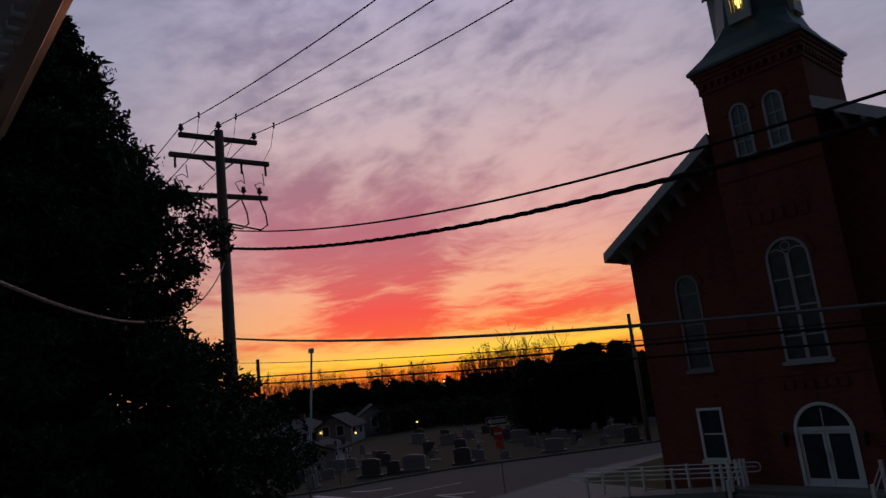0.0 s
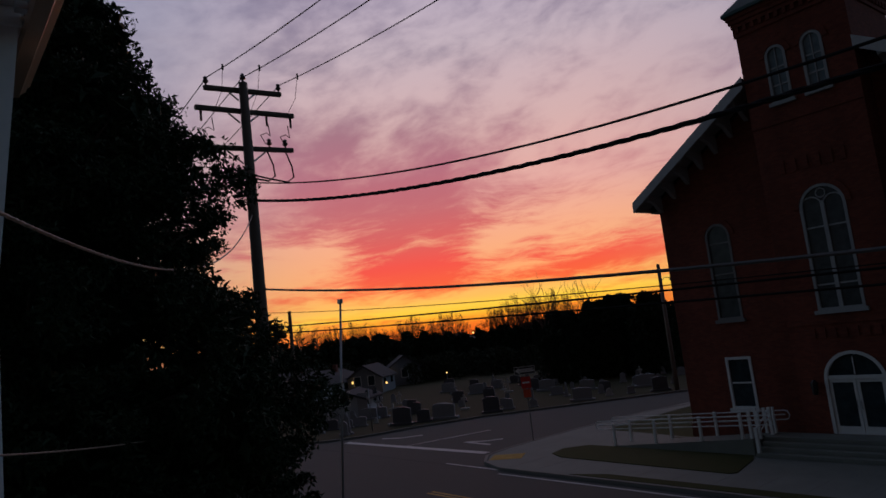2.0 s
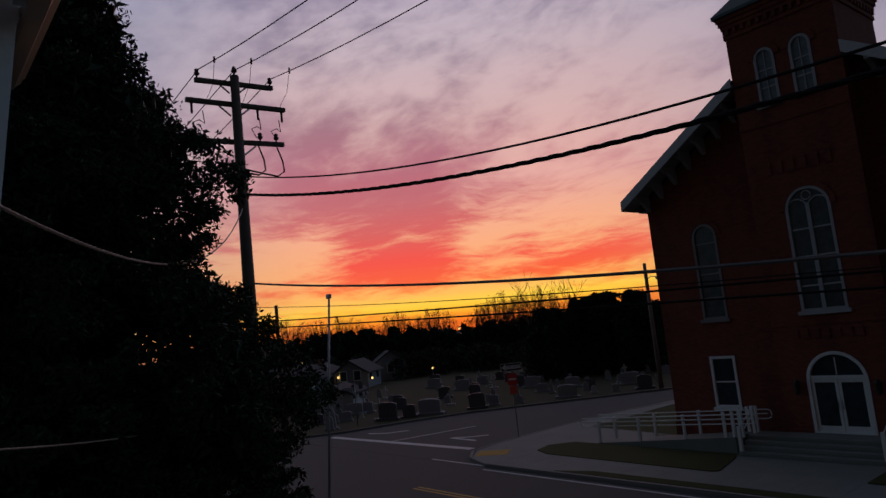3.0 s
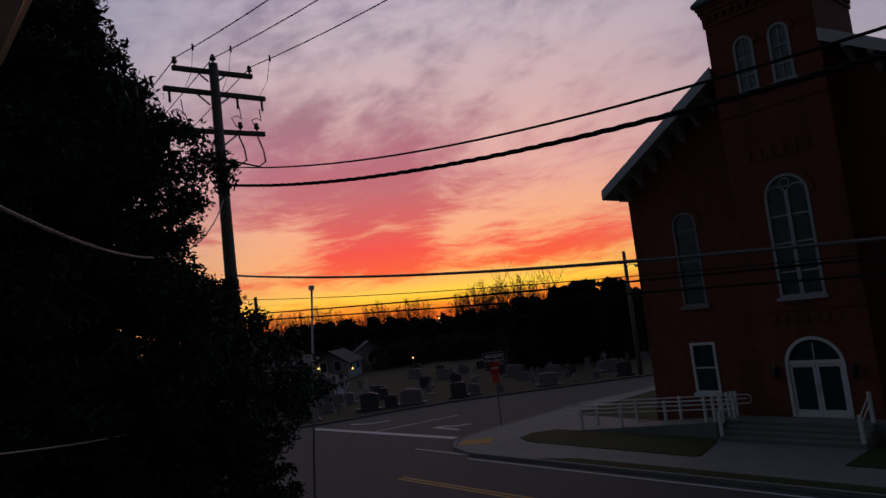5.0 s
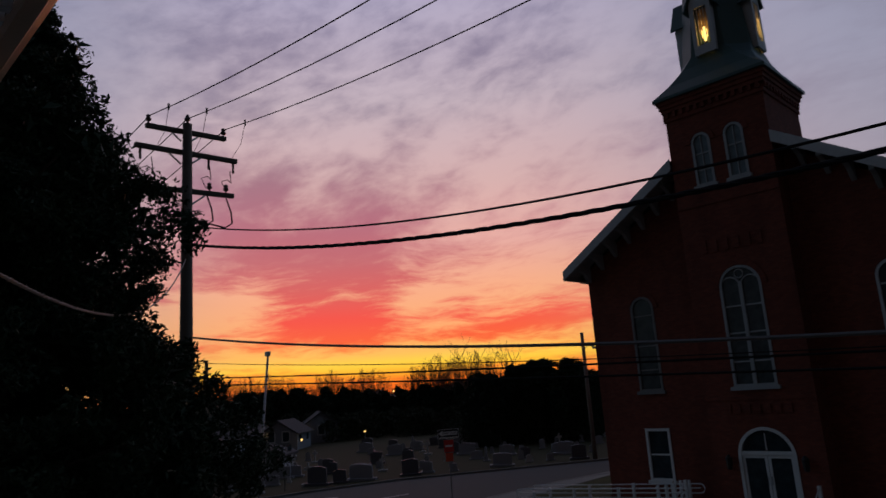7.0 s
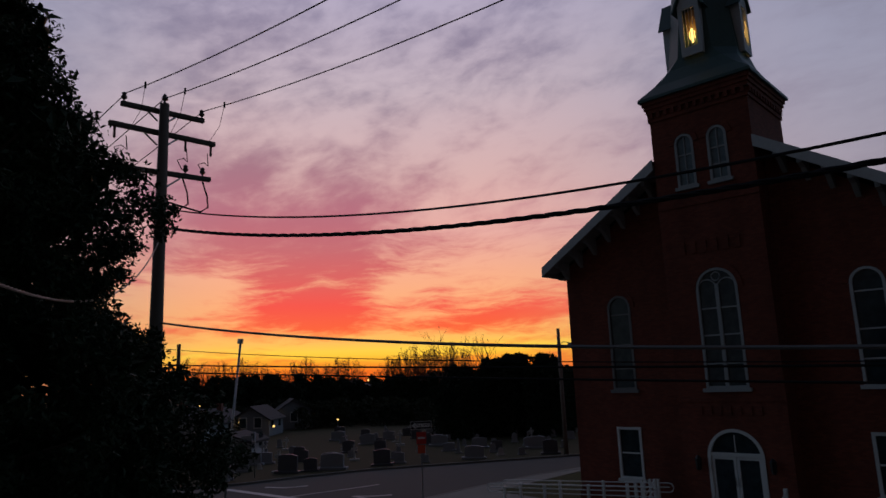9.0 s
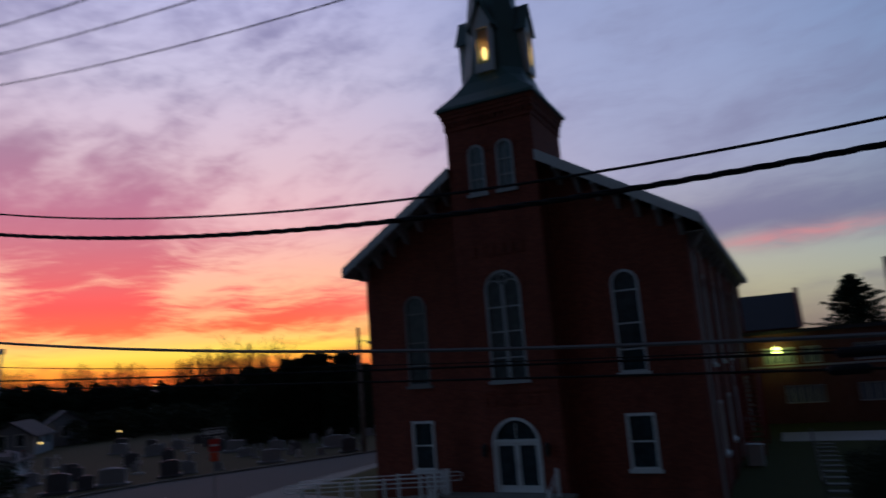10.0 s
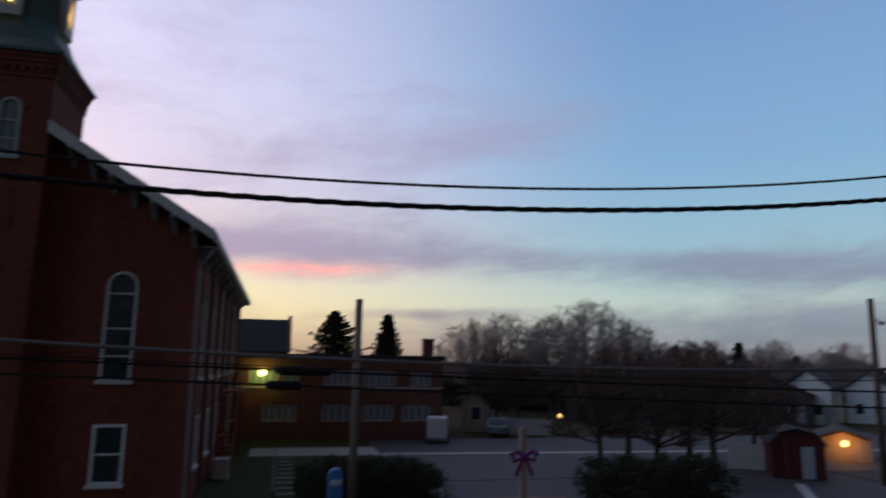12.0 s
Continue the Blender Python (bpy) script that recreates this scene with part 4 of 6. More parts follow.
solo("wall_house", made(box, -4.3, 8.0, -1.9, -1.6, -0.2, 10.0), SIDING, "pale house wall behind the porch", "wall", kind="structure")

# ---- plants ----
rng = np.random.default_rng(7)


def leaf_cloud(name, centres, sizes, per, leaf, mat, parent=None, tags=None, squash=0.8, folded=True):
    """Many small folded leaves scattered in clumps, as one mesh."""
    n = len(centres) * per
    c = np.repeat(np.asarray(centres), per, axis=0)
    s = np.repeat(np.asarray(sizes), per)[:, None]
    d = rng.normal(size=(n, 3))
    d /= np.linalg.norm(d, axis=1)[:, None]
    p = c + d * s * rng.random((n, 1)) ** 0.45 * np.array([1, 1, squash])
    a = rng.normal(size=(n, 3))
    a /= np.linalg.norm(a, axis=1)[:, None]
    b = np.cross(a, rng.normal(size=(n, 3)))
    b /= np.linalg.norm(b, axis=1)[:, None]
    up_ = np.cross(a, b)
    size = leaf * (0.6 + 0.8 * rng.random((n, 1)))
    w = size * 0.42
    v = np.stack([p - a * size * 0.5, p + b * w * 0.5 + up_ * w * 0.3, p + a * size * 0.5, p - b * w * 0.5 + up_ * w * 0.3], axis=1).reshape(-1, 3)
    k = np.arange(n)[:, None] * 4
    faces = np.concatenate([k + [0, 1, 2], k + [0, 2, 3]])
    me = bpy.data.meshes.new(name)
    me.from_pydata(v.tolist(), [], faces.tolist())
    me.materials.append(mat)
    ob = new(name, me)
    if parent:
        ob.parent = parent
    if tags:
        tagged(ob, *tags)
    return ob


def branch(bm, start, way_, length, radius, depth, rand, sides=4, spread=0.6, lift=0.15, kids=3, wild=0.16):
    pts, p, d = [start], start, way_.normalized()
    steps = 4 if depth > 1 else 3
    for i in range(steps):
        d = (d + Vector((rand.uniform(-1, 1), rand.uniform(-1, 1), rand.uniform(-0.6, 1))) * wild + Vector((0, 0, lift * 0.3))).normalized()
        p = p + d * length / steps
        pts.append(p)
    tube(bm, pts, [max(radius * (1 - 0.5 * i / steps), 0.016) for i in range(steps + 1)], sides if radius > 0.03 else 3, cap=False)
    if depth == 0:
        return
    for k in range(kids):
        q = pts[rand.choice((1, 2, 3))] if k else pts[-1]
        turn = Vector((rand.uniform(-1, 1), rand.uniform(-1, 1), rand.uniform(-0.25, 0.6)))
        branch(bm, q, d + turn * spread * 1.5, length * rand.uniform(0.58, 0.8), radius * 0.52, depth - 1, rand, sides, spread, lift, kids, wild)


def bare_tree(height, seed, spread=0.55, depth=5, kids=3, trunk=0.28, fork=0.3, label="tall bare winter tree with fine twigs", group="bare trees", thin=1.0, twigs=None, limbs=4, wild=0.16):
    twigs = twigs or TWIG
    rand = random.Random(seed)
    tree = thing("bare_tree", label, "tree", group)
    tr = height * 0.016 * thin + 0.04
    part("trunk", made(tube, [(0, 0, -0.2), (0.03, 0.02, height * fork * 0.5), (0.0, 0.05, height * fork)], [tr * 1.3, tr * 1.05, tr * 0.9], 7, False), BARK, tree)
    bm = bmesh.new()
    for k in range(limbs):
        a = 2 * math.pi * k / limbs + rand.uniform(-0.5, 0.5)
        branch(bm, Vector((0, 0.05, height * fork * rand.uniform(0.85, 1.0))), Vector((math.cos(a) * spread, math.sin(a) * spread, 1)),
               height * 0.30, tr * 0.62, depth - 1, rand, 4, spread, 0.2, kids, wild)
    tops = max(v.co.z for v in bm.verts)
    k = height * (1 - fork) / (tops - height * fork)
    for v in bm.verts:
        v.co = Vector((v.co.x * k, v.co.y * k, height * fork + (v.co.z - height * fork) * k))
    part("crown", bm, twigs, tree)
    return tree


def dome_tree(height, width, seed, base=0.34, limbs=9, sprays=12, twigs_each=5, r_twig=0.02, mat=None, label="tall bare winter tree with fine twigs", group="bare trees"):
    """A bare tree: limbs fan out of the trunk to a rounded crown, each with sprays and twigs."""
    rd = random.Random(seed)
    mat = mat or TWIG
    tree = thing("bare_tree", label, "tree", group)
    fork = Vector((0, 0, height * base))
    tr = height * 0.014 + 0.06
    part("trunk", made(tube, [(0, 0, -0.2), (0.04, 0.03, height * base * 0.5), fork, fork + Vector((0, 0, height * 0.16))], [tr * 1.3, tr, tr * 0.85, tr * 0.5], 7, False), BARK, tree)
    bm = bmesh.new()

    def dome(a, f, k=1.0):
        # f: 0 at the rim, 1 at the top
        e = f * math.pi / 2
        return Vector((math.cos(a) * math.cos(e) * width / 2 * k, math.sin(a) * math.cos(e) * width / 2 * k,
                       height * (base + 0.12) + math.sin(e) * height * (0.88 - base) * k))

    def curve(p, q, bend, r0, r1, n, sides):
        m_ = p.lerp(q, 0.5) + bend
        pts = [p.lerp(m_, t).lerp(m_.lerp(q, t), t) for t in [i / n for i in range(n + 1)]]
        tube(bm, pts, [r0 + (r1 - r0) * i / n for i in range(n + 1)], sides, cap=False)
        return pts

    for k in range(limbs):
        a = 2.4 * k + rd.uniform(-0.3, 0.3)
        f = math.asin((k + 0.5) / limbs) / (math.pi / 2)
        tip = dome(a, f, rd.uniform(0.9, 0.98))
        root = fork + Vector((0, 0, height * 0.15 * rd.random()))
        out = Vector((tip.x, tip.y, 0)) * 0.10
        pts = curve(root, tip, out + Vector((0, 0, -0.04 * height)), tr * 0.5, r_twig * 1.2, 6, 5)
        for j in range(sprays):
            p = pts[rd.randint(2, 6)]
            q = dome(a + rd.gauss(0, 0.45), min(max(f + rd.gauss(0.05, 0.18), -0.05), 1.0), rd.uniform(0.86, 1.0))
            q = p.lerp(q, rd.uniform(0.6, 1.0))
            q.z = max(q.z, p.z + height * rd.uniform(-0.05, 0.04))
            sp = curve(p, q, Vector((rd.uniform(-1, 1), rd.uniform(-1, 1), rd.uniform(-0.8, 0.1))) * 0.03 * height, r_twig * 2.0, r_twig, 4, 3)
            for t in range(twigs_each):
                p2 = sp[rd.randint(1, 4)]
                d = (q - p).normalized() + Vector((rd.uniform(-1, 1), rd.uniform(-1, 1), rd.uniform(-0.1, 1.2))) * 0.7
                curve(p2, p2 + d.normalized() * height * rd.uniform(0.035, 0.075), Vector((rd.uniform(-1, 1), rd.uniform(-1, 1), rd.uniform(-1, 1))) * 0.01 * height, r_twig, r_twig * 0.6, 2, 3)
    part("crown", bm, mat, tree)
    return tree


def conifer(height, width, seed, label="dark spruce standing against the sky"):
    rand = random.Random(seed)
    tree = thing("conifer", label, "tree", "conifers")
    part("trunk", made(tube, [(0, 0, -0.2), (0, 0, height * 0.97)], [height * 0.018 + 0.05, 0.02], 6), BARK, tree)
    centres, sizes = [], []
    bm = bmesh.new()
    for k in range(190):
        h = (k + rand.random()) / 190
        a = 2.4 * k + rand.uniform(-0.4, 0.4)
        r = width / 2 * min(1.0, 1.25 * (1 - h) ** 0.85) * rand.uniform(0.55, 1.1) + 0.12
        z = height * (0.06 + 0.93 * h)
        rise_ = 0.25 * r * (h - 0.25)
        tube(bm, [(0, 0, z), (0.5 * r * math.cos(a), 0.5 * r * math.sin(a), z + rise_ * 0.3 - 0.05 * r), (r * math.cos(a), r * math.sin(a), z + rise_)], [0.05, 0.03, 0.01], 3, False)
        for j in range(8):
            f = 0.2 + 0.8 * j / 7
            centres.append((f * r * math.cos(a) + rand.gauss(0, 0.1), f * r * math.sin(a) + rand.gauss(0, 0.1), z + rise_ * f * f - 0.10 * r * f * (1 - f)))
            sizes.append((0.34 + 0.10 * r * (1 - f)) * (1.15 - 0.5 * f))
    part("branch", bm, BARK, tree)
    leaf_cloud("crown", centres, sizes, 14, 0.34, NEEDLE, tree, squash=0.5)
    return tree


# the big holly beside the porch
HOLLY = (-6.87, 2.53)
PROFILE = [(0.4, 2.21), (2.0, 2.58), (4.16, 2.7), (4.55, 2.36), (4.66, 2.31), (4.8, 2.63), (5.21, 2.76), (5.55, 2.9), (5.88, 2.65), (6.18, 2.54), (6.64, 2.34), (6.78, 2.1), (6.91, 1.6), (7.18, 1.62), (7.28, 1.85),
           (7.57, 1.83), (7.74, 2.11), (8.11, 2.14), (8.36, 2.01), (8.45, 1.68), (8.6, 1.64), (8.8, 1.48), (9.17, 1.45), (9.26, 0.84), (9.4, 0.92), (9.62, 1.07), (9.85, 0.92), (10.26, 0.82), (10.7, 0.43), (11.0, 0.1)]
holly = thing("holly_tree", "dense dark evergreen tree with small glossy leaves", "tree", at=(*HOLLY, 0))
part("trunk", made(tube, [(0, 0, -0.2), (0.05, 0, 3.0), (-0.05, 0.08, 6.5), (0, 0, 10.4)], [0.30, 0.24, 0.15, 0.03], 10), BARK, holly)
bm = bmesh.new()
rand = random.Random(4)
for k in range(46):
    z = 1.2 + 9.0 * k / 46
    r = np.interp(z + 0.4, [p[0] for p in PROFILE], [p[1] for p in PROFILE])
    a = k * 2.4
    tube(bm, [(0, 0, z), (0.5 * r * math.cos(a), 0.5 * r * math.sin(a), z + 0.15), (0.92 * r * math.cos(a + 0.15), 0.92 * r * math.sin(a + 0.15), z + 0.45)], [0.05, 0.03, 0.008], 5, False)
part("limb", bm, BARK, holly)
zs, rs = [p[0] for p in PROFILE], [p[1] for p in PROFILE]


def crown_clumps(n, inner, outer, small, large):
    cs, ss = [], []
    while len(cs) < n:
        z = rand.uniform(0.3, 10.95)
        r = float(np.interp(z, zs, rs))
        if rand.random() > (r + 0.6) / 3.4:
            continue
        a = rand.uniform(0, 2 * math.pi)
        wob = 0.97 + 0.09 * math.sin(3 * a + z * 2.1) + 0.05 * math.sin(7 * a - z * 3)
        s = rand.uniform(small, large)
        q = max(r * wob * rand.uniform(inner, outer) - s * 0.4, 0)
        cs.append((q * math.cos(a), q * math.sin(a), z))
        ss.append(s)
    return cs, ss


cs, ss = crown_clumps(2100, 0.8, 1.02, 0.12, 0.30)
leaf_cloud("crown", cs, ss, 125, 0.072, LEAF, holly)
cs, ss = crown_clumps(640, 0.1, 0.86, 0.3, 0.5)
leaf_cloud("inner_foliage", cs, ss, 110, 0.22, LEAF, holly)


# ---- graveyard ----
def headstone(w, h, d, style, mat, label):
    stone = thing("headstone", label, "headstone", "headstones in the graveyard")
    part("base", bevelled(box, -w * 0.66, w * 0.66, -d * 1.0, d * 1.0, -0.1, 0.2, width=0.02), mat, stone)
    if style == "obelisk":
        bm = bmesh.new()
        a = box(bm, -w * 0.3, w * 0.3, -w * 0.3, w * 0.3, 0.2, 0.2 + h * 0.85)
        for v in a[4:]:
            v.co.x, v.co.y = v.co.x * 0.6, v.co.y * 0.6
        top = bm.verts.new((0, 0, 0.2 + h))
        for i, j in ((4, 5), (5, 7), (7, 6), (6, 4)):
            bm.faces.new((a[i], a[j], top))
    elif style == "cross":
        bm = made(box, -0.09, 0.09, -0.08, 0.08, 0.2, 0.2 + h)
        box(bm, -w * 0.42, -0.09, -0.08, 0.08, 0.2 + h * 0.62, 0.2 + h * 0.78)
        box(bm, 0.09, w * 0.42, -0.08, 0.08, 0.2 + h * 0.62, 0.2 + h * 0.78)
    elif style == "round":
        bm = made(prism, [(x, -d / 2, z) for x, _, z in arch_outline(-w / 2, w / 2, 0.2, 0.2 + h, 0, 8)], (0, d, 0))
    else:
        bm = made(prism, [(-w / 2, -d / 2, 0.2), (w / 2, -d / 2, 0.2), (w / 2, -d / 2, 0.2 + h * 0.9), (w * 0.2, -d / 2, 0.2 + h), (-w * 0.2, -d / 2, 0.2 + h), (-w / 2, -d / 2, 0.2 + h * 0.9)], (0, d, 0))
    part("tablet", bm, mat, stone)
    return stone


kinds = [headstone(1.1, 1.0, 0.28, "slab", GRANITE, "grey granite headstone on a low base"),
         headstone(1.5, 1.25, 0.32, "slab", DARK_GRANITE, "broad dark granite headstone on its base"),
         headstone(0.8, 1.2, 0.2, "round", GRANITE, "round-headed grey granite headstone on turf"),
         headstone(0.9, 2.3, 0.3, "obelisk", GRANITE, "tall grey granite obelisk gravestone"),
         headstone(0.9, 1.7, 0.25, "cross", PALE_STONE, "pale stone cross on a grave"),
         headstone(0.7, 0.7, 0.2, "round", PALE_STONE, "small pale marble headstone"),
         headstone(1.9, 1.1, 0.4, "slab", GRANITE, "wide grey family gravestone")]
rand = random.Random(21)
spots = []
for row in range(9):
    for k in range(24):
        t = k / 23 * 6.99
        i = min(int(t), 6)
        a, b = Vector((*LEFT_KERB[i + 1], 0)), Vector((*LEFT_KERB[i + 2], 0)) if i + 2 < len(LEFT_KERB) else Vector((*LEFT_KERB[i + 1], 0))
        if i + 2 >= len(LEFT_KERB):
            continue
        p = a.lerp(b, t - i)
        n = Vector((-(b - a).y, (b - a).x, 0)).normalized()
        q = p + n * (3.0 + row * 3.4 + rand.uniform(-0.7, 0.7)) + (b - a).normalized() * rand.uniform(-0.9, 0.9)
        if rand.random() < 0.12 or q.y < 24.5:
            continue
        spots.append(q)
used = set()
for q in spots:
    k = rand.choice((0, 0, 0, 1, 1, 2, 2, 3, 4, 5, 6))
    m = Matrix.Translation((q.x, q.y, -0.02)) @ Matrix.Rotation(radians(40 + rand.uniform(-7, 7)), 4, "Z") @ Matrix.Rotation(radians(rand.uniform(-3, 3)), 4, "Y") @ Matrix.Scale(rand.uniform(0.6, 0.92), 4)
    if k not in used:
        used.add(k)
        kinds[k].matrix_basis = m
    else:
        copy_thing(kinds[k], m)

# ---- street signs at the junction ----
def frame_ring(bm, x0, x1, z0, z1, w, y0, y1):
    """A thin flat rim."""
    box(bm, x0, x1, y0, y1, z0, z0 + w)
    box(bm, x0, x1, y0, y1, z1 - w, z1)
    box(bm, x0, x0 + w, y0, y1, z0 + w, z1 - w)
    box(bm, x1 - w, x1, y0, y1, z0 + w, z1 - w)


sign = thing("street_sign", "black one way sign above red signs on a post", "street sign", at=pose(-24.15, 26.5, 0.0, 0, 0, 52))
part("post", made(box, -0.03, 0.03, -0.02, 0.02, 0.0, 3.95), STEEL, sign)
plate = part("one_way_plate", bevelled(box, -0.55, 0.55, -0.035, -0.022, 3.50, 3.92, width=0.004), SIGN_BLACK, sign, "black one way plate")
part("border", made(frame_ring, -0.545, 0.545, 3.505, 3.915, 0.022, -0.0395, -0.0355), SIGN_WHITE, plate)
part("arrow", made(prism, [(-0.50, -0.040, 3.71), (-0.28, -0.040, 3.87), (-0.28, -0.040, 3.80), (0.48, -0.040, 3.80), (0.48, -0.040, 3.62), (-0.28, -0.040, 3.62), (-0.28, -0.040, 3.55)], (0, 0.004, 0)), SIGN_WHITE, plate)
text = bpy.data.curves.new("one_way_words", "FONT")
text.body, text.size, text.align_x, text.align_y, text.extrude = "ONE WAY", 0.17, "CENTER", "CENTER", 0.001
words = new("words", text)
words.data.materials.append(SIGN_BLACK)
words.parent = plate
words.matrix_basis = pose(0.08, -0.044, 3.71, 90, 0, 0)
plate2 = part("no_entry_plate", bevelled(box, -0.25, 0.25, -0.035, -0.022, 2.78, 3.38, width=0.004), SIGN_RED, sign, "red no entry plate")
part("bar", made(box, -0.19, 0.19, -0.040, -0.036, 3.04, 3.13), SIGN_WHITE, plate2)
part("lower_plate", bevelled(box, -0.19, 0.19, -0.035, -0.022, 2.32, 2.74, width=0.004), surface("sign_orange", (0.75, 0.10, 0.04, 1), 0.45), sign, "orange red plate")

# ---- more poles ----
def plain_pole(at, height, r0, r1, mat, label, lamp=False):
    ob = thing("utility_pole", label, "utility pole", "far poles", at=(*at, 0))
    part("shaft", made(tube, [(0, 0, -0.2), (0, 0, height * 0.5), (0.02, 0, height)], [r0, (r0 + r1) / 2, r1], 10), mat, ob, smooth=True)
    if lamp:
        part("lamp_arm", made(tube, [(0, 0, height * 0.86), (0.35, 0.1, height * 0.89), (0.8, 0.25, height * 0.88)], 0.03, 5), STEEL, ob)
        part("lamp_head", bevelled(box, 0.7, 1.05, 0.17, 0.35, height * 0.86, height * 0.88, width=0.01), STEEL, ob)
    return ob


plain_pole(polar(33.8, 54.5), 9.5, 0.19, 0.13, PALE_POLE, "weathered wooden pole with a small lamp arm", lamp=True)
slim = plain_pole(polar(60.2, 21.0), 7.42, 0.038, 0.032, STEEL, "slim grey steel pole leaning a little by the pavement")
part("cap_bracket", bevelled(box, -0.09, 0.09, -0.05, 0.05, 7.30, 7.44, width=0.01), STEEL, slim)
lean = Vector((0.31, 0.50, 7.42)).normalized()
slim.matrix_basis = Matrix.Translation((slim.location.x - 0.24, slim.location.y - 0.42, 0)) @ Vector((0, 0, 1)).rotation_difference(lean).to_matrix().to_4x4()
plain_pole(polar(64.3, 50.0), 9.0, 0.17, 0.12, WOOD_POLE, "dark wooden pole beside the main road")
plain_pole((5.2, 28.3), 8.6, 0.17, 0.145, PALE_POLE, "weathered wooden pole on the lawn beside the church")
plain_pole(polar(-46.2, 44.0), 9.95, 0.20, 0.15, WOOD_POLE, "dark wooden pole beside the far drive", lamp=True)
plain_pole((-40.5, 26.9), 3.0, 0.035, 0.035, STEEL, "thin steel signpost by the graveyard kerb")

# ---- houses, far woods to the west ----
def small_house(at, turn, w, d, h, rise_, wall_mat, label, lamps=(), windows=2):
    ob = thing("house", label, "house", "houses of the town", at=pose(at[0], at[1], -0.02, 0, 0, turn))
    part("wall", made(prism, [(-w / 2, -d / 2, -0.2), (w / 2, -d / 2, -0.2), (w / 2, -d / 2, h), (0, -d / 2, h + rise_), (-w / 2, -d / 2, h)], (0, d, 0)), wall_mat, ob)
    for s in (-1, 1):
        part("roof", made(prism, [(s * (w / 2 + 0.35), -d / 2 - 0.35, h - 0.35 * rise_ / (w / 2) + 0.03), (0, -d / 2 - 0.35, h + rise_ + 0.03), (0, -d / 2 - 0.35, h + rise_ + 0.22), (s * (w / 2 + 0.35), -d / 2 - 0.35, h - 0.35 * rise_ / (w / 2) + 0.20)], (0, d + 0.7, 0)), ROOF_DARK, ob)
    for k in range(windows):
        x = -w / 2 + w * (k + 0.7) / (windows + 0.4)
        win = part("window", made(ring_solid, rect(x - 0.5, x + 0.5, 1.0, 2.3, -d / 2 - 0.04), rect(x - 0.41, x + 0.41, 1.09, 2.21, -d / 2 - 0.04), (0, 0.06, 0)), WHITE, ob)
        part("pane", made(prism, rect(x - 0.42, x + 0.42, 1.08, 2.22, -d / 2 - 0.02), (0, 0.015, 0)), GLASS, win)
    for q in (-1, 1):
        y = q * d / 4
        part("window", made(box, w / 2 - 0.01, w / 2 + 0.03, y - 0.45, y + 0.45, 1.0, 2.2), GLASS, ob)
    part("door", made(box, w * 0.32, w * 0.32 + 0.9, -d / 2 - 0.05, -d / 2, 0, 2.05), SHADOW_WOOD, ob)
    if w > 5:
        part("chimney", made(box, 0.4, 1.0, d * 0.1, d * 0.1 + 0.6, h + rise_ * 0.4, h + rise_ + 0.8), BRICK_SCHOOL, ob)
    for x, y, z, r in lamps:
        part("porch_lamp", made(tube, [(x, y, z - r), (x, y, z - r * 0.7), (x, y, z + r * 0.7), (x, y, z + r)], [r * 0.3, r, r, r * 0.3], 8), LAMP_FAR, ob, "glowing warm porch lamp")
    return ob


small_house(polar(58.2, 90), 40, 4.4, 6, 2.0, 1.4, DIM_SIDING, "pale gabled house with lit porch lamps", ((-1.5, -3.2, 1.6, 0.13), (2.9, -3.2, 1.2, 0.13)))
small_house(polar(55.6, 100), 60, 4.5, 6, 2.4, 1.5, DIM_SIDING, "dull grey house with a dark roof beyond the graves", ((-1.8, -3.2, 2.0, 0.11),), windows=1)
small_house(polar(61.8, 92), 35, 7, 8, 1.9, 1.3, DIM_SIDING, "small grey house down the street")
small_house(polar(64.5, 86), 30, 6.5, 7, 2.2, 1.6, SIDING, "white gabled house near the road", ((1.0, -3.7, 1.0, 0.13),))
small_house(polar(63.0, 84), 30, 4.5, 7, 2.0, 1.4, SIDING, "narrow white gabled house near the road", windows=1)
small_house(polar(59.9, 62), 38, 3.6, 3.6, 1.5, 0.6, SIDING, "small pale outbuilding beside the graveyard", windows=1)
small_house(polar(50.6, 160), 45, 8, 8, 4.6, 1.9, DIM_SIDING, "far dim house on the rise with a lamp", ((-3.5, -4.2, 5.0, 0.22), (3.5, -4.2, 6.2, 0.2)))
for left, dist, z, r in ((52.0, 95, 1.0, 0.12), (62.6, 96, 3.6, 0.10), (60.6, 100, 2.2, 0.09), (54.0, 98, 1.9, 0.09)):
    x, y = polar(left, dist)
    lamp = thing("yard_lamp", "small glowing lamp on a dark post", "lamp", "yard lamps", at=(x, y, -0.02))
    part("post", made(tube, [(0, 0, 0), (0, 0, z)], 0.05, 6), STEEL, lamp)
    part("bulb", made(tube, [(0, 0, z), (0, 0, z + r * 0.5), (0, 0, z + r * 1.5), (0, 0, z + 2 * r)], [r * 0.3, r, r, r * 0.3], 8), LAMP_FAR, lamp, "glowing bulb")


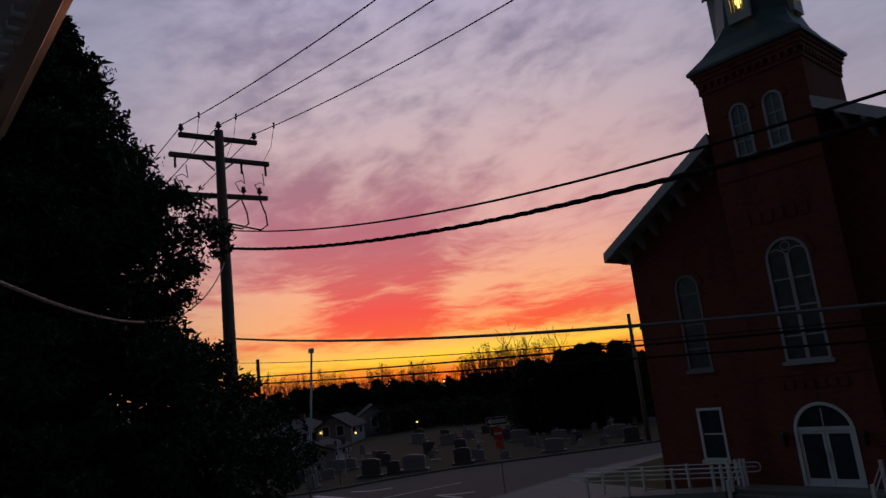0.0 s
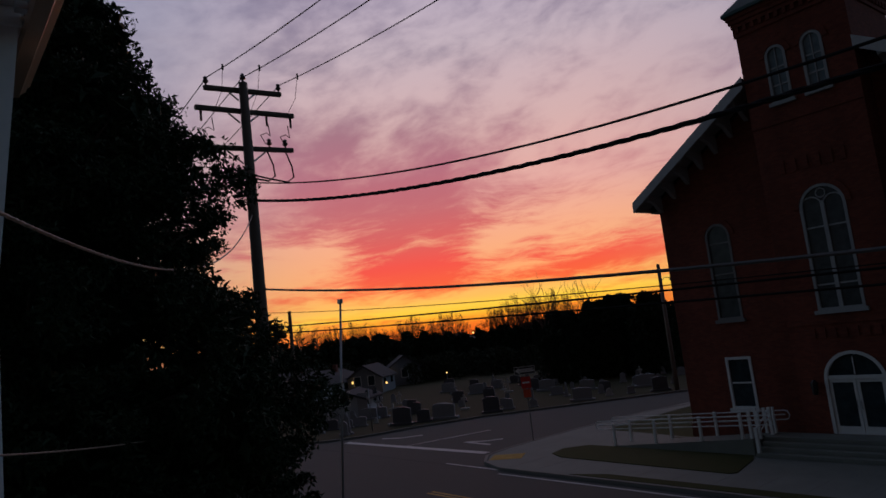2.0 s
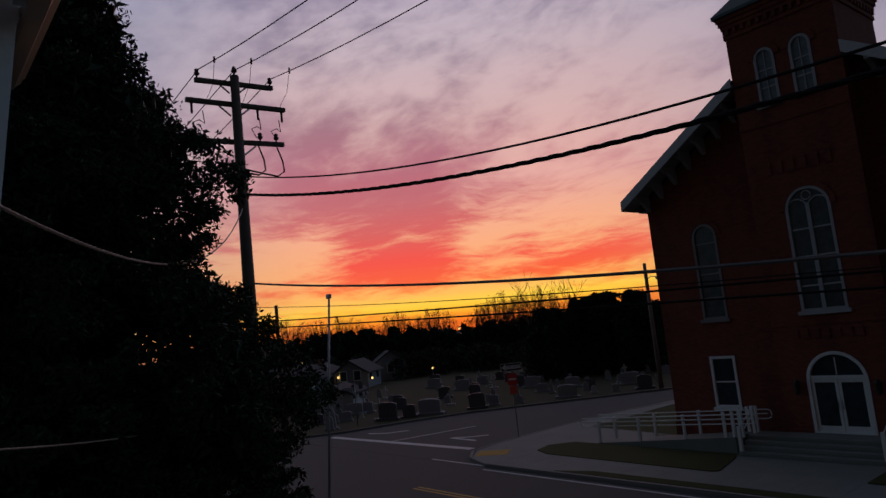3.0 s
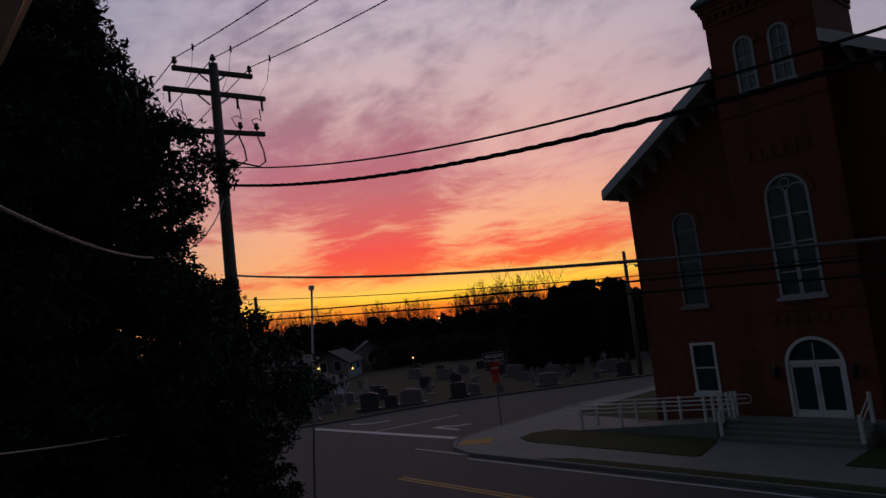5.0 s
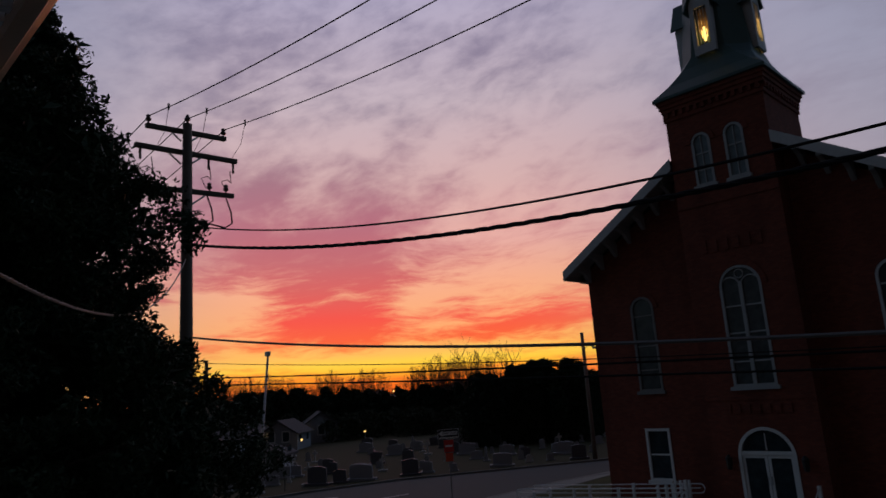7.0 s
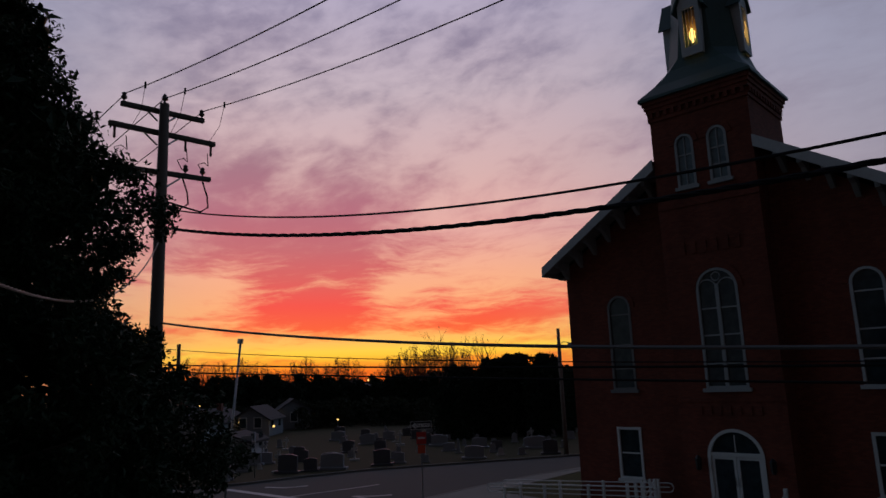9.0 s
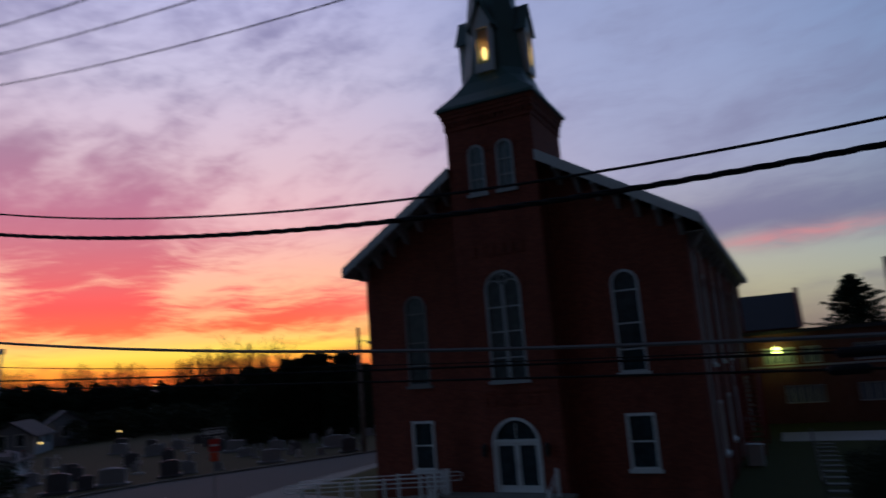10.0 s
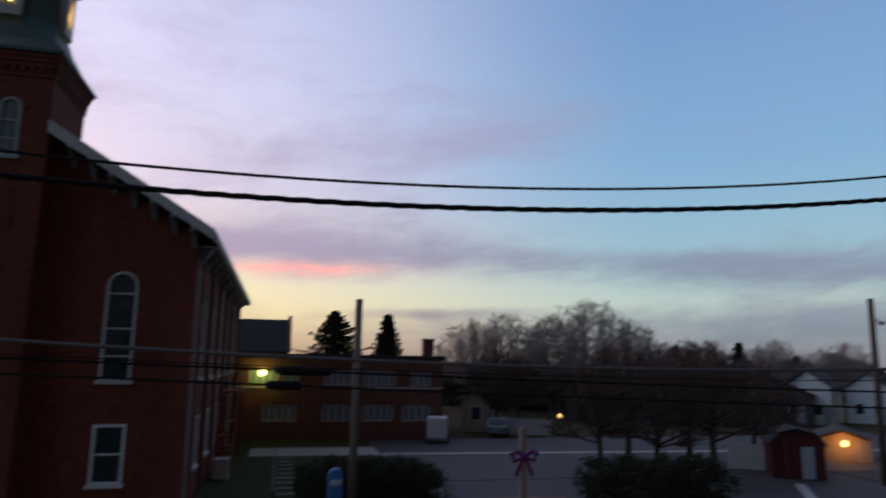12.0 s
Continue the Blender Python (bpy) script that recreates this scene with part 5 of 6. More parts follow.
def woods(name, lo, hi, dist, top, n, label, mat=NEEDLE, seed=1, per=150, leaf=0.55, lean=0.0):
    """A belt of dense dark trees with an uneven top."""
    r = random.Random(seed)
    centres, sizes = [], []
    for k in range(n):
        f = (k + r.random()) / n
        d = dist + r.uniform(-6, 6)
        h = top(lo + (hi - lo) * f) * r.uniform(0.72, 1.06)
        x, y = polar(lo + (hi - lo) * f, d)
        w = r.uniform(1.2, 2.4) * dist / 90
        z = 0.4
        while z < h - 0.4:
            s = w * (1.0 - 0.55 * z / h)
            centres.append((x + r.uniform(-0.5, 0.5), y + r.uniform(-0.5, 0.5), z))
            sizes.append(s)
            z += s * 0.62
        centres.append((x, y, h - 0.3))
        sizes.append(0.5)
    return leaf_cloud(name, centres, sizes, per, leaf, mat, tags=(label, "woods", "", "stuff"), squash=0.75)


woods("far_woods", 33.0, 43.5, 76, lambda p: 5.9 + 76 * math.tan(radians(np.interp(p, [33, 35, 38, 41, 43.5], [0.4, 1.0, 1.6, 0.9, 0.6]))), 46, "dark dense evergreens beyond the graveyard", seed=3, per=170, leaf=0.45)
woods("far_woods", 42.0, 68.0, 118, lambda p: 5.9 + 118 * math.tan(radians(np.interp(p, [42, 45, 48.5, 51.5, 54, 58, 60.3, 68], [0.4, 0.4, 0.1, 0.1, 0.6, 0.75, 0.6, 0.55]))), 95, "dark belt of trees below the sunset", seed=5, per=120, leaf=0.7)
woods("far_woods", 30.0, 72.0, 240, lambda p: 7.2, 90, "low far woods along the western skyline", seed=6, per=50, leaf=1.6)

woods("far_scrub", 44.5, 67.0, 101, lambda p: 3.6, 70, "dark scrub and garden trees behind the houses", mat=BUSH, seed=15, per=90, leaf=0.55)
first = None
for left, dist, h, seed in ((63.6, 135, 12.0, 1), (62.2, 140, 11.3, 2), (61.0, 132, 11.5, 3), (59.4, 140, 12.0, 1), (58.2, 136, 11.8, 2), (57.0, 140, 10.5, 3), (55.4, 135, 11.5, 2), (54.4, 138, 11.8, 1),
                            (53.0, 136, 11.0, 3), (51.9, 140, 11.6, 1), (50.9, 132, 11.9, 2), (47.6, 120, 10.0, 2), (46.8, 122, 10.8, 3), (45.9, 118, 11.0, 1), (45.0, 122, 10.8, 2), (44.2, 118, 11.3, 3), (42.6, 112, 11.0, 1), (41.8, 112, 10.5, 2)):
    if first is None:
        first = {k: dome_tree(11.5, 8.0, 30 + k, 0.36, 11, 11, 7, 0.018) for k in (1, 2, 3)}
        free = set(first)
    m = pose(*polar(left, dist), 0, 0, 0, (left * 97) % 360) @ Matrix.Scale(h * (1.08 if dist < 125 else 0.95) / 11.5, 4)
    if seed in free:
        free.discard(seed)
        first[seed].matrix_basis = m
    else:
        copy_thing(first[seed], m)
for left, dist, h, seed in ((43.4, 78, 12.0, 61), (39.9, 77, 11.0, 62), (41.0, 80, 10.8, 63)):
    t = bare_tree(h, seed, 0.42, 4, 2, fork=0.45, label="gnarled bare tree with few crooked limbs", group="gnarled trees", thin=1.0)
    t.matrix_basis = pose(*polar(left, dist), 0, 0, 0, seed * 31)
pine = None
for left, dist, h in ((37.9, 72, 9.0), (36.9, 74, 8.5), (35.2, 74, 8.4), (39.2, 73, 8.0), (34.4, 75, 8.0)):
    if pine is None:
        pine = thing("pine", "dark broad-headed pine over the graveyard trees", "tree", "pines")
        part("trunk", made(tube, [(0, 0, -0.2), (0.1, 0, 4.0), (0, 0.1, 7.6)], [0.2, 0.15, 0.04], 7), BARK, pine)
        r = random.Random(8)
        cs = [(r.gauss(0, 1.1), r.gauss(0, 1.1), 8.1 - abs(r.gauss(0, 1.7)) - 0.1) for k in range(60)]
        leaf_cloud("crown", [(x * (1.25 - 0.12 * z), y * (1.25 - 0.12 * z), z) for x, y, z in cs], [r.uniform(0.3, 0.6) for k in cs], 90, 0.28, NEEDLE, pine, squash=0.6)
        pine.matrix_basis = pose(*polar(left, dist), 0)
    else:
        copy_thing(pine, pose(*polar(left, dist), 0, 0, 0, left * 61) @ Matrix.Scale(h / 8.4, 4))

# ---- east side: school, lot, hedge, yard ----
slab("parking_lot", [(9.2, 36.0), (75, 36.0), (75, 55.2), (0.5, 55.2), (0.5, 50.5), (9.2, 50.5)], 0.12, LOT_ASPHALT, "old grey asphalt parking lot behind the church", "parking lot")
slab("drive", [(0.6, 46.2), (75, 43.0), (75, 44.0), (9.0, 46.9), (9.0, 50.3), (0.6, 50.3)], 0.16, PALE_CONCRETE, "pale concrete drive across the lot", "pavement")
slab("side_drive", [(14.2, 21.15), (34, 21.15), (34, 35.9), (9.2, 35.9), (9.2, 23.85), (14.2, 23.85)], 0.11, LOT_ASPHALT, "old grey asphalt apron between road and lot", "parking lot")
slab("east_drive", [(34.2, 21.15), (75, 21.15), (75, 35.9), (34.2, 35.9)], 0.11, ASPHALT, "dark asphalt drive to the road", "road")

stripe((26.5, 28.6), (29.2, 32.6), 0.5, LINE_WHITE, "drive_line", "wide white line across the drive mouth", 0.118)
school = thing("school_building", "long low brick school building with wide windows", "building", at=(0, 0, 0))
SY = 55.4
lower = [(1.1, 3.6), (5.6, 7.8), (8.7, 11.2), (11.9, 14.2)]
upper = [(0.0, 2.1), (2.5, 3.7), (5.7, 8.3), (8.7, 11.3), (12.6, 14.2)]
holes = [rect(a, b, 1.5, 2.75, SY) for a, b in lower] + [rect(a, b, 4.25, 5.4, SY) for a, b in upper]
part("wall", made(cut_wall, rect(-1.0, 15.2, -0.2, 6.4, SY), holes, (0, 0.3, 0)), BRICK_SCHOOL, school)
part("wall", made(box, 14.9, 15.2, SY + 0.3, SY + 14, -0.2, 6.4), BRICK_SCHOOL, school)
part("roof", made(box, -1.2, 15.4, SY - 0.25, SY + 14, 6.4, 6.65), ROOF_DARK, school)
part("sill_band", made(box, -1.0, 15.2, SY - 0.05, SY - 0.003, 4.02, 4.14), OLD_WHITE, school)
part("chimney", made(box, 14.0, 14.85, SY + 2, SY + 2.9, 6.65, 8.0), BRICK_SCHOOL, school)
part("chimney_cap", made(box, 13.93, 14.92, SY + 1.93, SY + 2.97, 8.0, 8.12), CONCRETE, school)
for a, b in lower + upper:
    z0, z1 = (4.25, 5.4) if (a, b) in upper else (1.5, 2.75)
    win = part("window", made(ring_solid, rect(a, b, z0, z1, SY + 0.05), rect(a + 0.07, b - 0.07, z0 + 0.07, z1 - 0.07, SY + 0.05), (0, 0.1, 0)), OLD_WHITE, school)
    part("pane", made(prism, rect(a + 0.06, b - 0.06, z0 + 0.06, z1 - 0.06, SY + 0.12), (0, 0.02, 0)), surface("pale_blind_glass", (0.22, 0.24, 0.27, 1), 0.25) if "pale_blind_glass" not in bpy.data.materials else bpy.data.materials["pale_blind_glass"], win)
    n = max(2, int((b - a) / 0.5))
    for k in range(1, n):
        x = a + (b - a) * k / n
        part("mullion", made(box, x - 0.03, x + 0.03, SY + 0.06, SY + 0.11, z0 + 0.07, z1 - 0.07), WHITE, win)
lampz = part("security_lamp", made(tube, [(0.95, SY - 0.4, 4.95), (0.95, SY - 0.4, 5.05), (0.95, SY - 0.4, 5.4), (0.95, SY - 0.4, 5.5)], [0.1, 0.28, 0.28, 0.1], 10), LAMP_GREEN, school, "glaring yellow-green security lamp")
part("lamp_arm", made(tube, [(0.95, SY, 5.6), (0.95, SY - 0.4, 5.55)], 0.03, 5), STEEL, school)
glow = bpy.data.lights.new("security_lamp_light", "POINT")
glow.energy, glow.color, glow.shadow_soft_size = 8, (0.85, 1.0, 0.2), 0.25
new("security_lamp_light", glow).location = (0.95, SY - 0.9, 5.2)
wing = thing("church_wing", "steep slate-roofed wing behind the church", "building", at=(0, 0, 0))
part("wall", made(box, -6.0, 2.9, 66.2, 74.0, -0.2, 7.0), BRICK_SCHOOL, wing)
part("roof", made(prism, [(-6.2, 65.9, 6.9), (-6.2, 74.3, 6.9), (-6.2, 70.1, 10.1)], (9.0, 0, 0)), SLATE, wing)
part("gable_coping", made(prism, [(2.81, 65.8, 6.9), (2.81, 74.4, 6.9), (2.81, 70.1, 10.5)], (0.35, 0, 0)), BRICK_SCHOOL, wing)

# iron fire stair at the back of the flank
stair = thing("fire_stair", "red painted iron fire stair against the church flank", "fire stair", at=(0, 0, 0))
for k in range(17):
    part("tread", made(box, -1.1, -0.1, 41.0 + 0.26 * k, 41.24 + 0.26 * k, 0.25 + 0.24 * k, 0.29 + 0.24 * k), IRON_RED, stair)
for x in (-1.1, -0.1):
    part("stringer", made(prism, [(x - 0.03, 41.0, 0.05), (x - 0.03, 45.4, 4.1), (x - 0.03, 45.4, 4.35), (x - 0.03, 41.0, 0.32)], (0.06, 0, 0)), IRON_RED, stair)
    part("handrail", made(tube, [(x, 41.0, 1.15), (x, 45.4, 5.2), (x, 47.6, 5.2)], 0.03, 5), IRON_RED, stair)
    for k in range(9):
        part("baluster", made(tube, [(x, 41.1 + 0.53 * k, 0.3 + 0.49 * k), (x, 41.1 + 0.53 * k, 1.25 + 0.49 * k)], 0.02, 5), IRON_RED, stair)
    for yy in (45.5, 47.5):
        part("column", made(box, x - 0.05, x + 0.05, yy - 0.05, yy + 0.05, 0.1, 4.1), IRON_RED, stair)
part("platform", made(box, -1.15, -0.05, 45.4, 47.6, 4.1, 4.2), IRON_RED, stair)
unit = thing("utility_box", "small pale grey utility box on the grass", "utility box", at=(-0.4, 38.0, 0.13))
part("body", bevelled(box, -0.35, 0.35, -0.3, 0.3, 0, 0.95, width=0.03), OLD_WHITE, unit)
part("lid", bevelled(box, -0.38, 0.38, -0.33, 0.33, 0.955, 1.02, width=0.015), OLD_WHITE, unit)

# clipped hedge with a blue donation box before it
def hedge(x0, x1, y0, y1, h, n, name, label, cat, leaf=0.11, per=70, seed=2):
    r = random.Random(seed)
    ob = thing(name, label, cat, at=((x0 + x1) / 2, (y0 + y1) / 2, 0.1))
    w, d = (x1 - x0) / 2, (y1 - y0) / 2
    cs, ss = [], []
    for k in range(n):
        u, v, q = r.uniform(-1, 1), r.uniform(-1, 1), r.random()
        edge = (1 - abs(u) ** 4) ** 0.4
        cs.append((u * w, v * d, 0.1 + q * (h - 0.35) * (0.55 + 0.45 * edge)))
        ss.append(r.uniform(0.22, 0.40))
    leaf_cloud("foliage", cs, ss, per, leaf, BUSH, ob)
    part("stems", made(tube, [(0, 0, -0.1), (0, 0, h * 0.6)], [0.08, 0.03], 6), BARK, ob)
    return ob


hedge(3.2, 9.3, 29.0, 33.0, 1.95, 560, "hedge", "large dark clipped hedge beside the pole", "hedge")
bx = thing("donation_box", "tall blue metal box before the hedge", "metal box", at=(4.45, 27.3, 0.14))
part("body", bevelled(box, -0.27, 0.27, -0.25, 0.25, 0, 1.72, width=0.03), BLUE, bx)
part("hood", made(tube, [(0, -0.26, 1.73), (0, -0.22, 1.73), (0, 0.22, 1.73), (0, 0.26, 1.73)], [0.22, 0.265, 0.265, 0.22], 14), BLUE, bx)
part("chute", made(box, -0.2, 0.2, -0.29, -0.253, 1.42, 1.62), OLD_WHITE, bx)
board = thing("yard_sign", "small white yard sign on two legs", "yard sign", at=(9.5, 29.8, 0.14))
part("panel", made(box, -0.3, 0.3, -0.012, 0.012, 0.45, 0.9), OLD_WHITE, board)
for x in (-0.25, 0.25):
    part("leg", made(box, x - 0.012, x + 0.012, -0.012, 0.012, 0, 0.45), STEEL, board)

trailer = thing("box_trailer", "white enclosed box trailer parked in the lot", "trailer", at=pose(14.2, 52.8, 0.13, 0, 0, -14) @ Matrix.Scale(0.88, 4))
part("body", bevelled(box, -0.85, 0.85, -1.3, 1.3, 0.45, 2.15, width=0.05), WHITE, trailer)
part("tongue", made(tube, [(0, -1.3, 0.5), (0, -2.2, 0.45)], 0.05, 6), STEEL, trailer)
for s in (-1, 1):
    tyre = part("wheel", made(tube, [(s * 0.86, 0, 0.32), (s * 1.04, 0, 0.32)], 0.32, 14), SIGN_BLACK, trailer)
    part("rim", made(tube, [(s * 1.04, 0, 0.32), (s * 1.06, 0, 0.32)], 0.17, 10), STEEL, tyre)
part("fender", made(box, 0.86, 1.06, -0.45, 0.45, 0.70, 0.75), SIGN_BLACK, trailer)

bowx, bowy = polar(-21.0, 27.0)
planter = thing("planter", "red brick planter on the lawn", "planter", at=(bowx, bowy, 0.1))
def ring(w, d, z):
    return [(-w, -d, z), (w, -d, z), (w, d, z), (-w, d, z)]


part("wall", made(ring_solid, ring(1.95, 0.9, 0), ring(1.75, 0.7, 0), (0, 0, 0.75)), BRICK_SCHOOL, planter)
part("coping", made(ring_solid, ring(2.0, 0.95, 0.753), ring(1.7, 0.65, 0.753), (0, 0, 0.07)), BRICK_SCHOOL, planter)
part("soil", made(box, -1.74, 1.74, -0.69, 0.69, 0.0, 0.62), BARK, planter)
post = thing("wooden_post", "pale wooden post tied with a purple bow", "post", at=(bowx, bowy, 0.72))
part("shaft", bevelled(box, -0.12, 0.12, -0.12, 0.12, 0, 2.95, width=0.015), surface("pale_timber", (0.34, 0.24, 0.19, 1), 0.75, vary=0.35), post)
bow = part("bow", made(tube, [(0, -0.15, 1.75), (0, -0.17, 1.8), (0, -0.17, 1.95), (0, -0.15, 2.0)], [0.08, 0.13, 0.13, 0.08], 8), PURPLE, post, "dark purple ribbon bow")
for s in (-1, 1):
    part("loop", made(tube, [(0, -0.17, 1.87), (s * 0.28, -0.2, 2.1), (s * 0.5, -0.2, 2.0), (s * 0.42, -0.2, 1.75), (0, -0.17, 1.85)], [0.05, 0.10, 0.11, 0.09, 0.05], 6), PURPLE, bow)
    part("tail", made(prism, [(s * 0.04, -0.16, 1.8), (s * 0.14, -0.16, 1.8), (s * 0.42, -0.18, 1.2), (s * 0.24, -0.18, 1.15)], (0, 0.02, 0)), PURPLE, bow)

# low ornamental trees and round shrubs
orn = None
for left, dist, h, k in ((-26.8, 40, 6.5, 1), (-31.2, 39, 6.4, 2), (-35.2, 41, 6.3, 1), (-38.0, 49, 5.6, 2), (-28.8, 48, 6.6, 2), (-33.4, 50, 6.6, 1), (-20.0, 63, 6.0, 2), (-18.2, 66, 6.2, 1)):
    if orn is None:
        orn = {q: dome_tree(5.5, 5.4, 80 + q, 0.26, 14, 22, 11, 0.012, ORN_TWIG, "low spreading bare ornamental tree", "ornamental trees") for q in (1, 2)}
        idle = set(orn)
    m = pose(*polar(left, dist), 0.1, 0, 0, left * 53) @ Matrix.Scale(h / 5.5, 4)
    if k in idle:
        idle.discard(k)
        orn[k].matrix_basis = m
    else:
        copy_thing(orn[k], m)
for left, dist, w, h in ((-28.2, 31.5, 1.4, 2.3), (-31.0, 31.0, 1.5, 2.2), (-33.8, 32.0, 1.5, 2.4)):
    x, y = polar(left, dist)
    hedge(x - w, x + w, y - w * 0.8, y + w * 0.8, h, 190, "shrub", "round dark clipped shrub on the lawn", "shrub", seed=int(-left * 10))

# shed and houses of the yard
sx, sy = polar(-40.6, 45)
shed = thing("shed", "dark red barn shed with a white door", "shed", at=pose(sx, sy, 0.1, 0, 0, -30) @ Matrix.Diagonal((0.7, 1, 0.95, 1)))
part("wall", made(prism, [(-1.9, -1.5, 0), (1.9, -1.5, 0), (1.9, -1.5, 1.9), (1.2, -1.5, 2.5), (0, -1.5, 2.75), (-1.2, -1.5, 2.5), (-1.9, -1.5, 1.9)], (0, 3.2, 0)), BARN_RED, shed)
for s in (-1, 1):
    part("roof", made(prism, [(s * 2.05, -1.65, 1.86), (s * 1.28, -1.65, 2.54), (0, -1.65, 2.80), (0, -1.65, 2.90), (s * 1.32, -1.65, 2.64), (s * 2.12, -1.65, 1.94)], (0, 3.5, 0)), ROOF_DARK, shed)
part("door", made(box, 0.2, 1.1, -1.56, -1.503, 0.05, 1.85), SIDING, shed)
part("trim", made(box, -1.0, -0.8, -1.55, -1.503, 0.05, 2.3), IRON_RED, shed)
wx, wy = polar(-38.2, 46.0)
fence = thing("white_wall", "white board garden wall beside the shed", "garden wall", at=pose(wx, wy, 0.1, 0, 0, -38))
for k in range(14):
    part("board", made(box, -1.6 + 0.24 * k, -1.385 + 0.24 * k, -0.03, 0.03, 0, 1.5), WHITE, fence)
part("rail", made(box, -1.6, 1.76, 0.033, 0.08, 1.3, 1.4), WHITE, fence)
lx, ly = polar(-43.5, 56)
small_house((lx, ly), -40, 2.4, 5, 1.6, 0.4, surface("weathered_boards", (0.30, 0.26, 0.22, 1), 0.8), "pale house with a glowing orange yard lamp", ((0.1, -2.75, 1.3, 0.2),), windows=0)
yard = bpy.data.lights.new("yard_lamp_light", "POINT")
yard.energy, yard.color, yard.shadow_soft_size = 24, (1.0, 0.34, 0.05), 0.2
new("yard_lamp_light", yard).matrix_basis = pose(lx, ly, 0, 0, 0, -40) @ Matrix.Translation((0.1, -3.3, 1.3))
small_house(polar(-41.9, 92), -52, 4.4, 7, 4.2, 1.7, WHITE, "white two-storey house beyond the yard", ((-1.0, -4.2, 1.4, 0.2),))
small_house(polar(-45.4, 98), -50, 4.5, 8, 4.0, 1.6, WHITE, "white house with a dark roof across the yards")
for left, dist, w, hh in ((-27.5, 82, 10, 3.0), (-31.5, 86, 11, 3.2), (-35.5, 84, 11, 3.3), (-38.5, 90, 10, 3.2)):
    small_house(polar(left, dist), left, w, 8, hh, 2.3, surface("dim_brown_boards", (0.10, 0.075, 0.065, 1), 0.85) if "dim_brown_boards" not in bpy.data.materials else bpy.data.materials["dim_brown_boards"], "dim brown house with a dark roof in the row", windows=3)
small_house(polar(-16.6, 66), -18, 2.6, 5, 2.9, 0.8, surface("cream_siding", (0.5, 0.42, 0.32, 1), 0.7), "cream gabled house behind the lot", windows=1)
gx, gy = polar(-20.6, 62)
low_wall = thing("garden_wall", "low pale rendered wall at the lot's edge", "garden wall", at=pose(gx, gy, 0, 0, 0, -20))
part("panel", bevelled(box, -2.2, 2.2, -0.1, 0.1, -0.1, 1.35, width=0.02), SIDING, low_wall)
part("coping", bevelled(box, -2.25, 2.25, -0.15, 0.15, 1.354, 1.45, width=0.02), CONCRETE, low_wall)
lamp = thing("yard_lamp", "small glowing lamp on a dark post", "lamp", "yard lamps", at=(*polar(-23.4, 60), 0.1))
part("post", made(tube, [(0, 0, 0), (0, 0, 1.5)], 0.05, 6), STEEL, lamp)
part("bulb", made(tube, [(0, 0, 1.5), (0, 0, 1.6), (0, 0, 1.85), (0, 0, 1.95)], [0.06, 0.15, 0.15, 0.06], 8), LAMP_FAR, lamp, "glowing bulb")


def car(at, turn, paint, label):
    ob = thing("car", label, "car", "parked cars", at=pose(at[0], at[1], 0.12, 0, 0, turn))
    side = [(-2.1, 0.35), (2.1, 0.35), (2.15, 0.75), (1.2, 0.9), (0.6, 1.42), (-1.1, 1.45), (-1.8, 0.95), (-2.12, 0.85)]
    bm = made(prism, [(-0.82, y, z) for y, z in side], (1.64, 0, 0))
    bmesh.ops.bevel(bm, geom=bm.edges[:], offset=0.05, segments=2, affect="EDGES")
    body = part("body", bm, paint, ob, smooth=False)
    part("windscreen", made(prism, [(-0.7, -1.14, 1.38), (0.7, -1.14, 1.38), (0.74, -1.72, 1.02), (-0.74, -1.72, 1.02)], (0, -0.03, 0.02)), GLASS, body)
    part("rear_window", made(prism, [(-0.7, 0.66, 1.38), (0.7, 0.66, 1.38), (0.74, 1.14, 0.98), (-0.74, 1.14, 0.98)], (0, 0.03, 0.02)), GLASS, body)
    for s in (-1, 1):
        part("side_window", made(prism, [(s * 0.825, -1.5, 1.0), (s * 0.825, 1.0, 1.0), (s * 0.825, 0.55, 1.36), (s * 0.825, -1.05, 1.38)], (s * 0.01, 0, 0)), GLASS, body)
        part("headlight", made(box, s * 0.6 - 0.14, s * 0.6 + 0.14, -2.16, -2.11, 0.62, 0.76), GLASS, body)
        for y in (-1.3, 1.35):
            w = part("wheel", made(tube, [(s * 0.70, y, 0.32), (s * 0.87, y, 0.32)], 0.32, 14), SIGN_BLACK, ob)
            part("rim", made(tube, [(s * 0.87, y, 0.32), (s * 0.885, y, 0.32)], 0.19, 10), STEEL, w)
    return ob


car((20.6, 57.5), -20, surface("pale_green_car_paint", (0.20, 0.27, 0.24, 1), 0.3), "pale green car parked at the lot's edge")
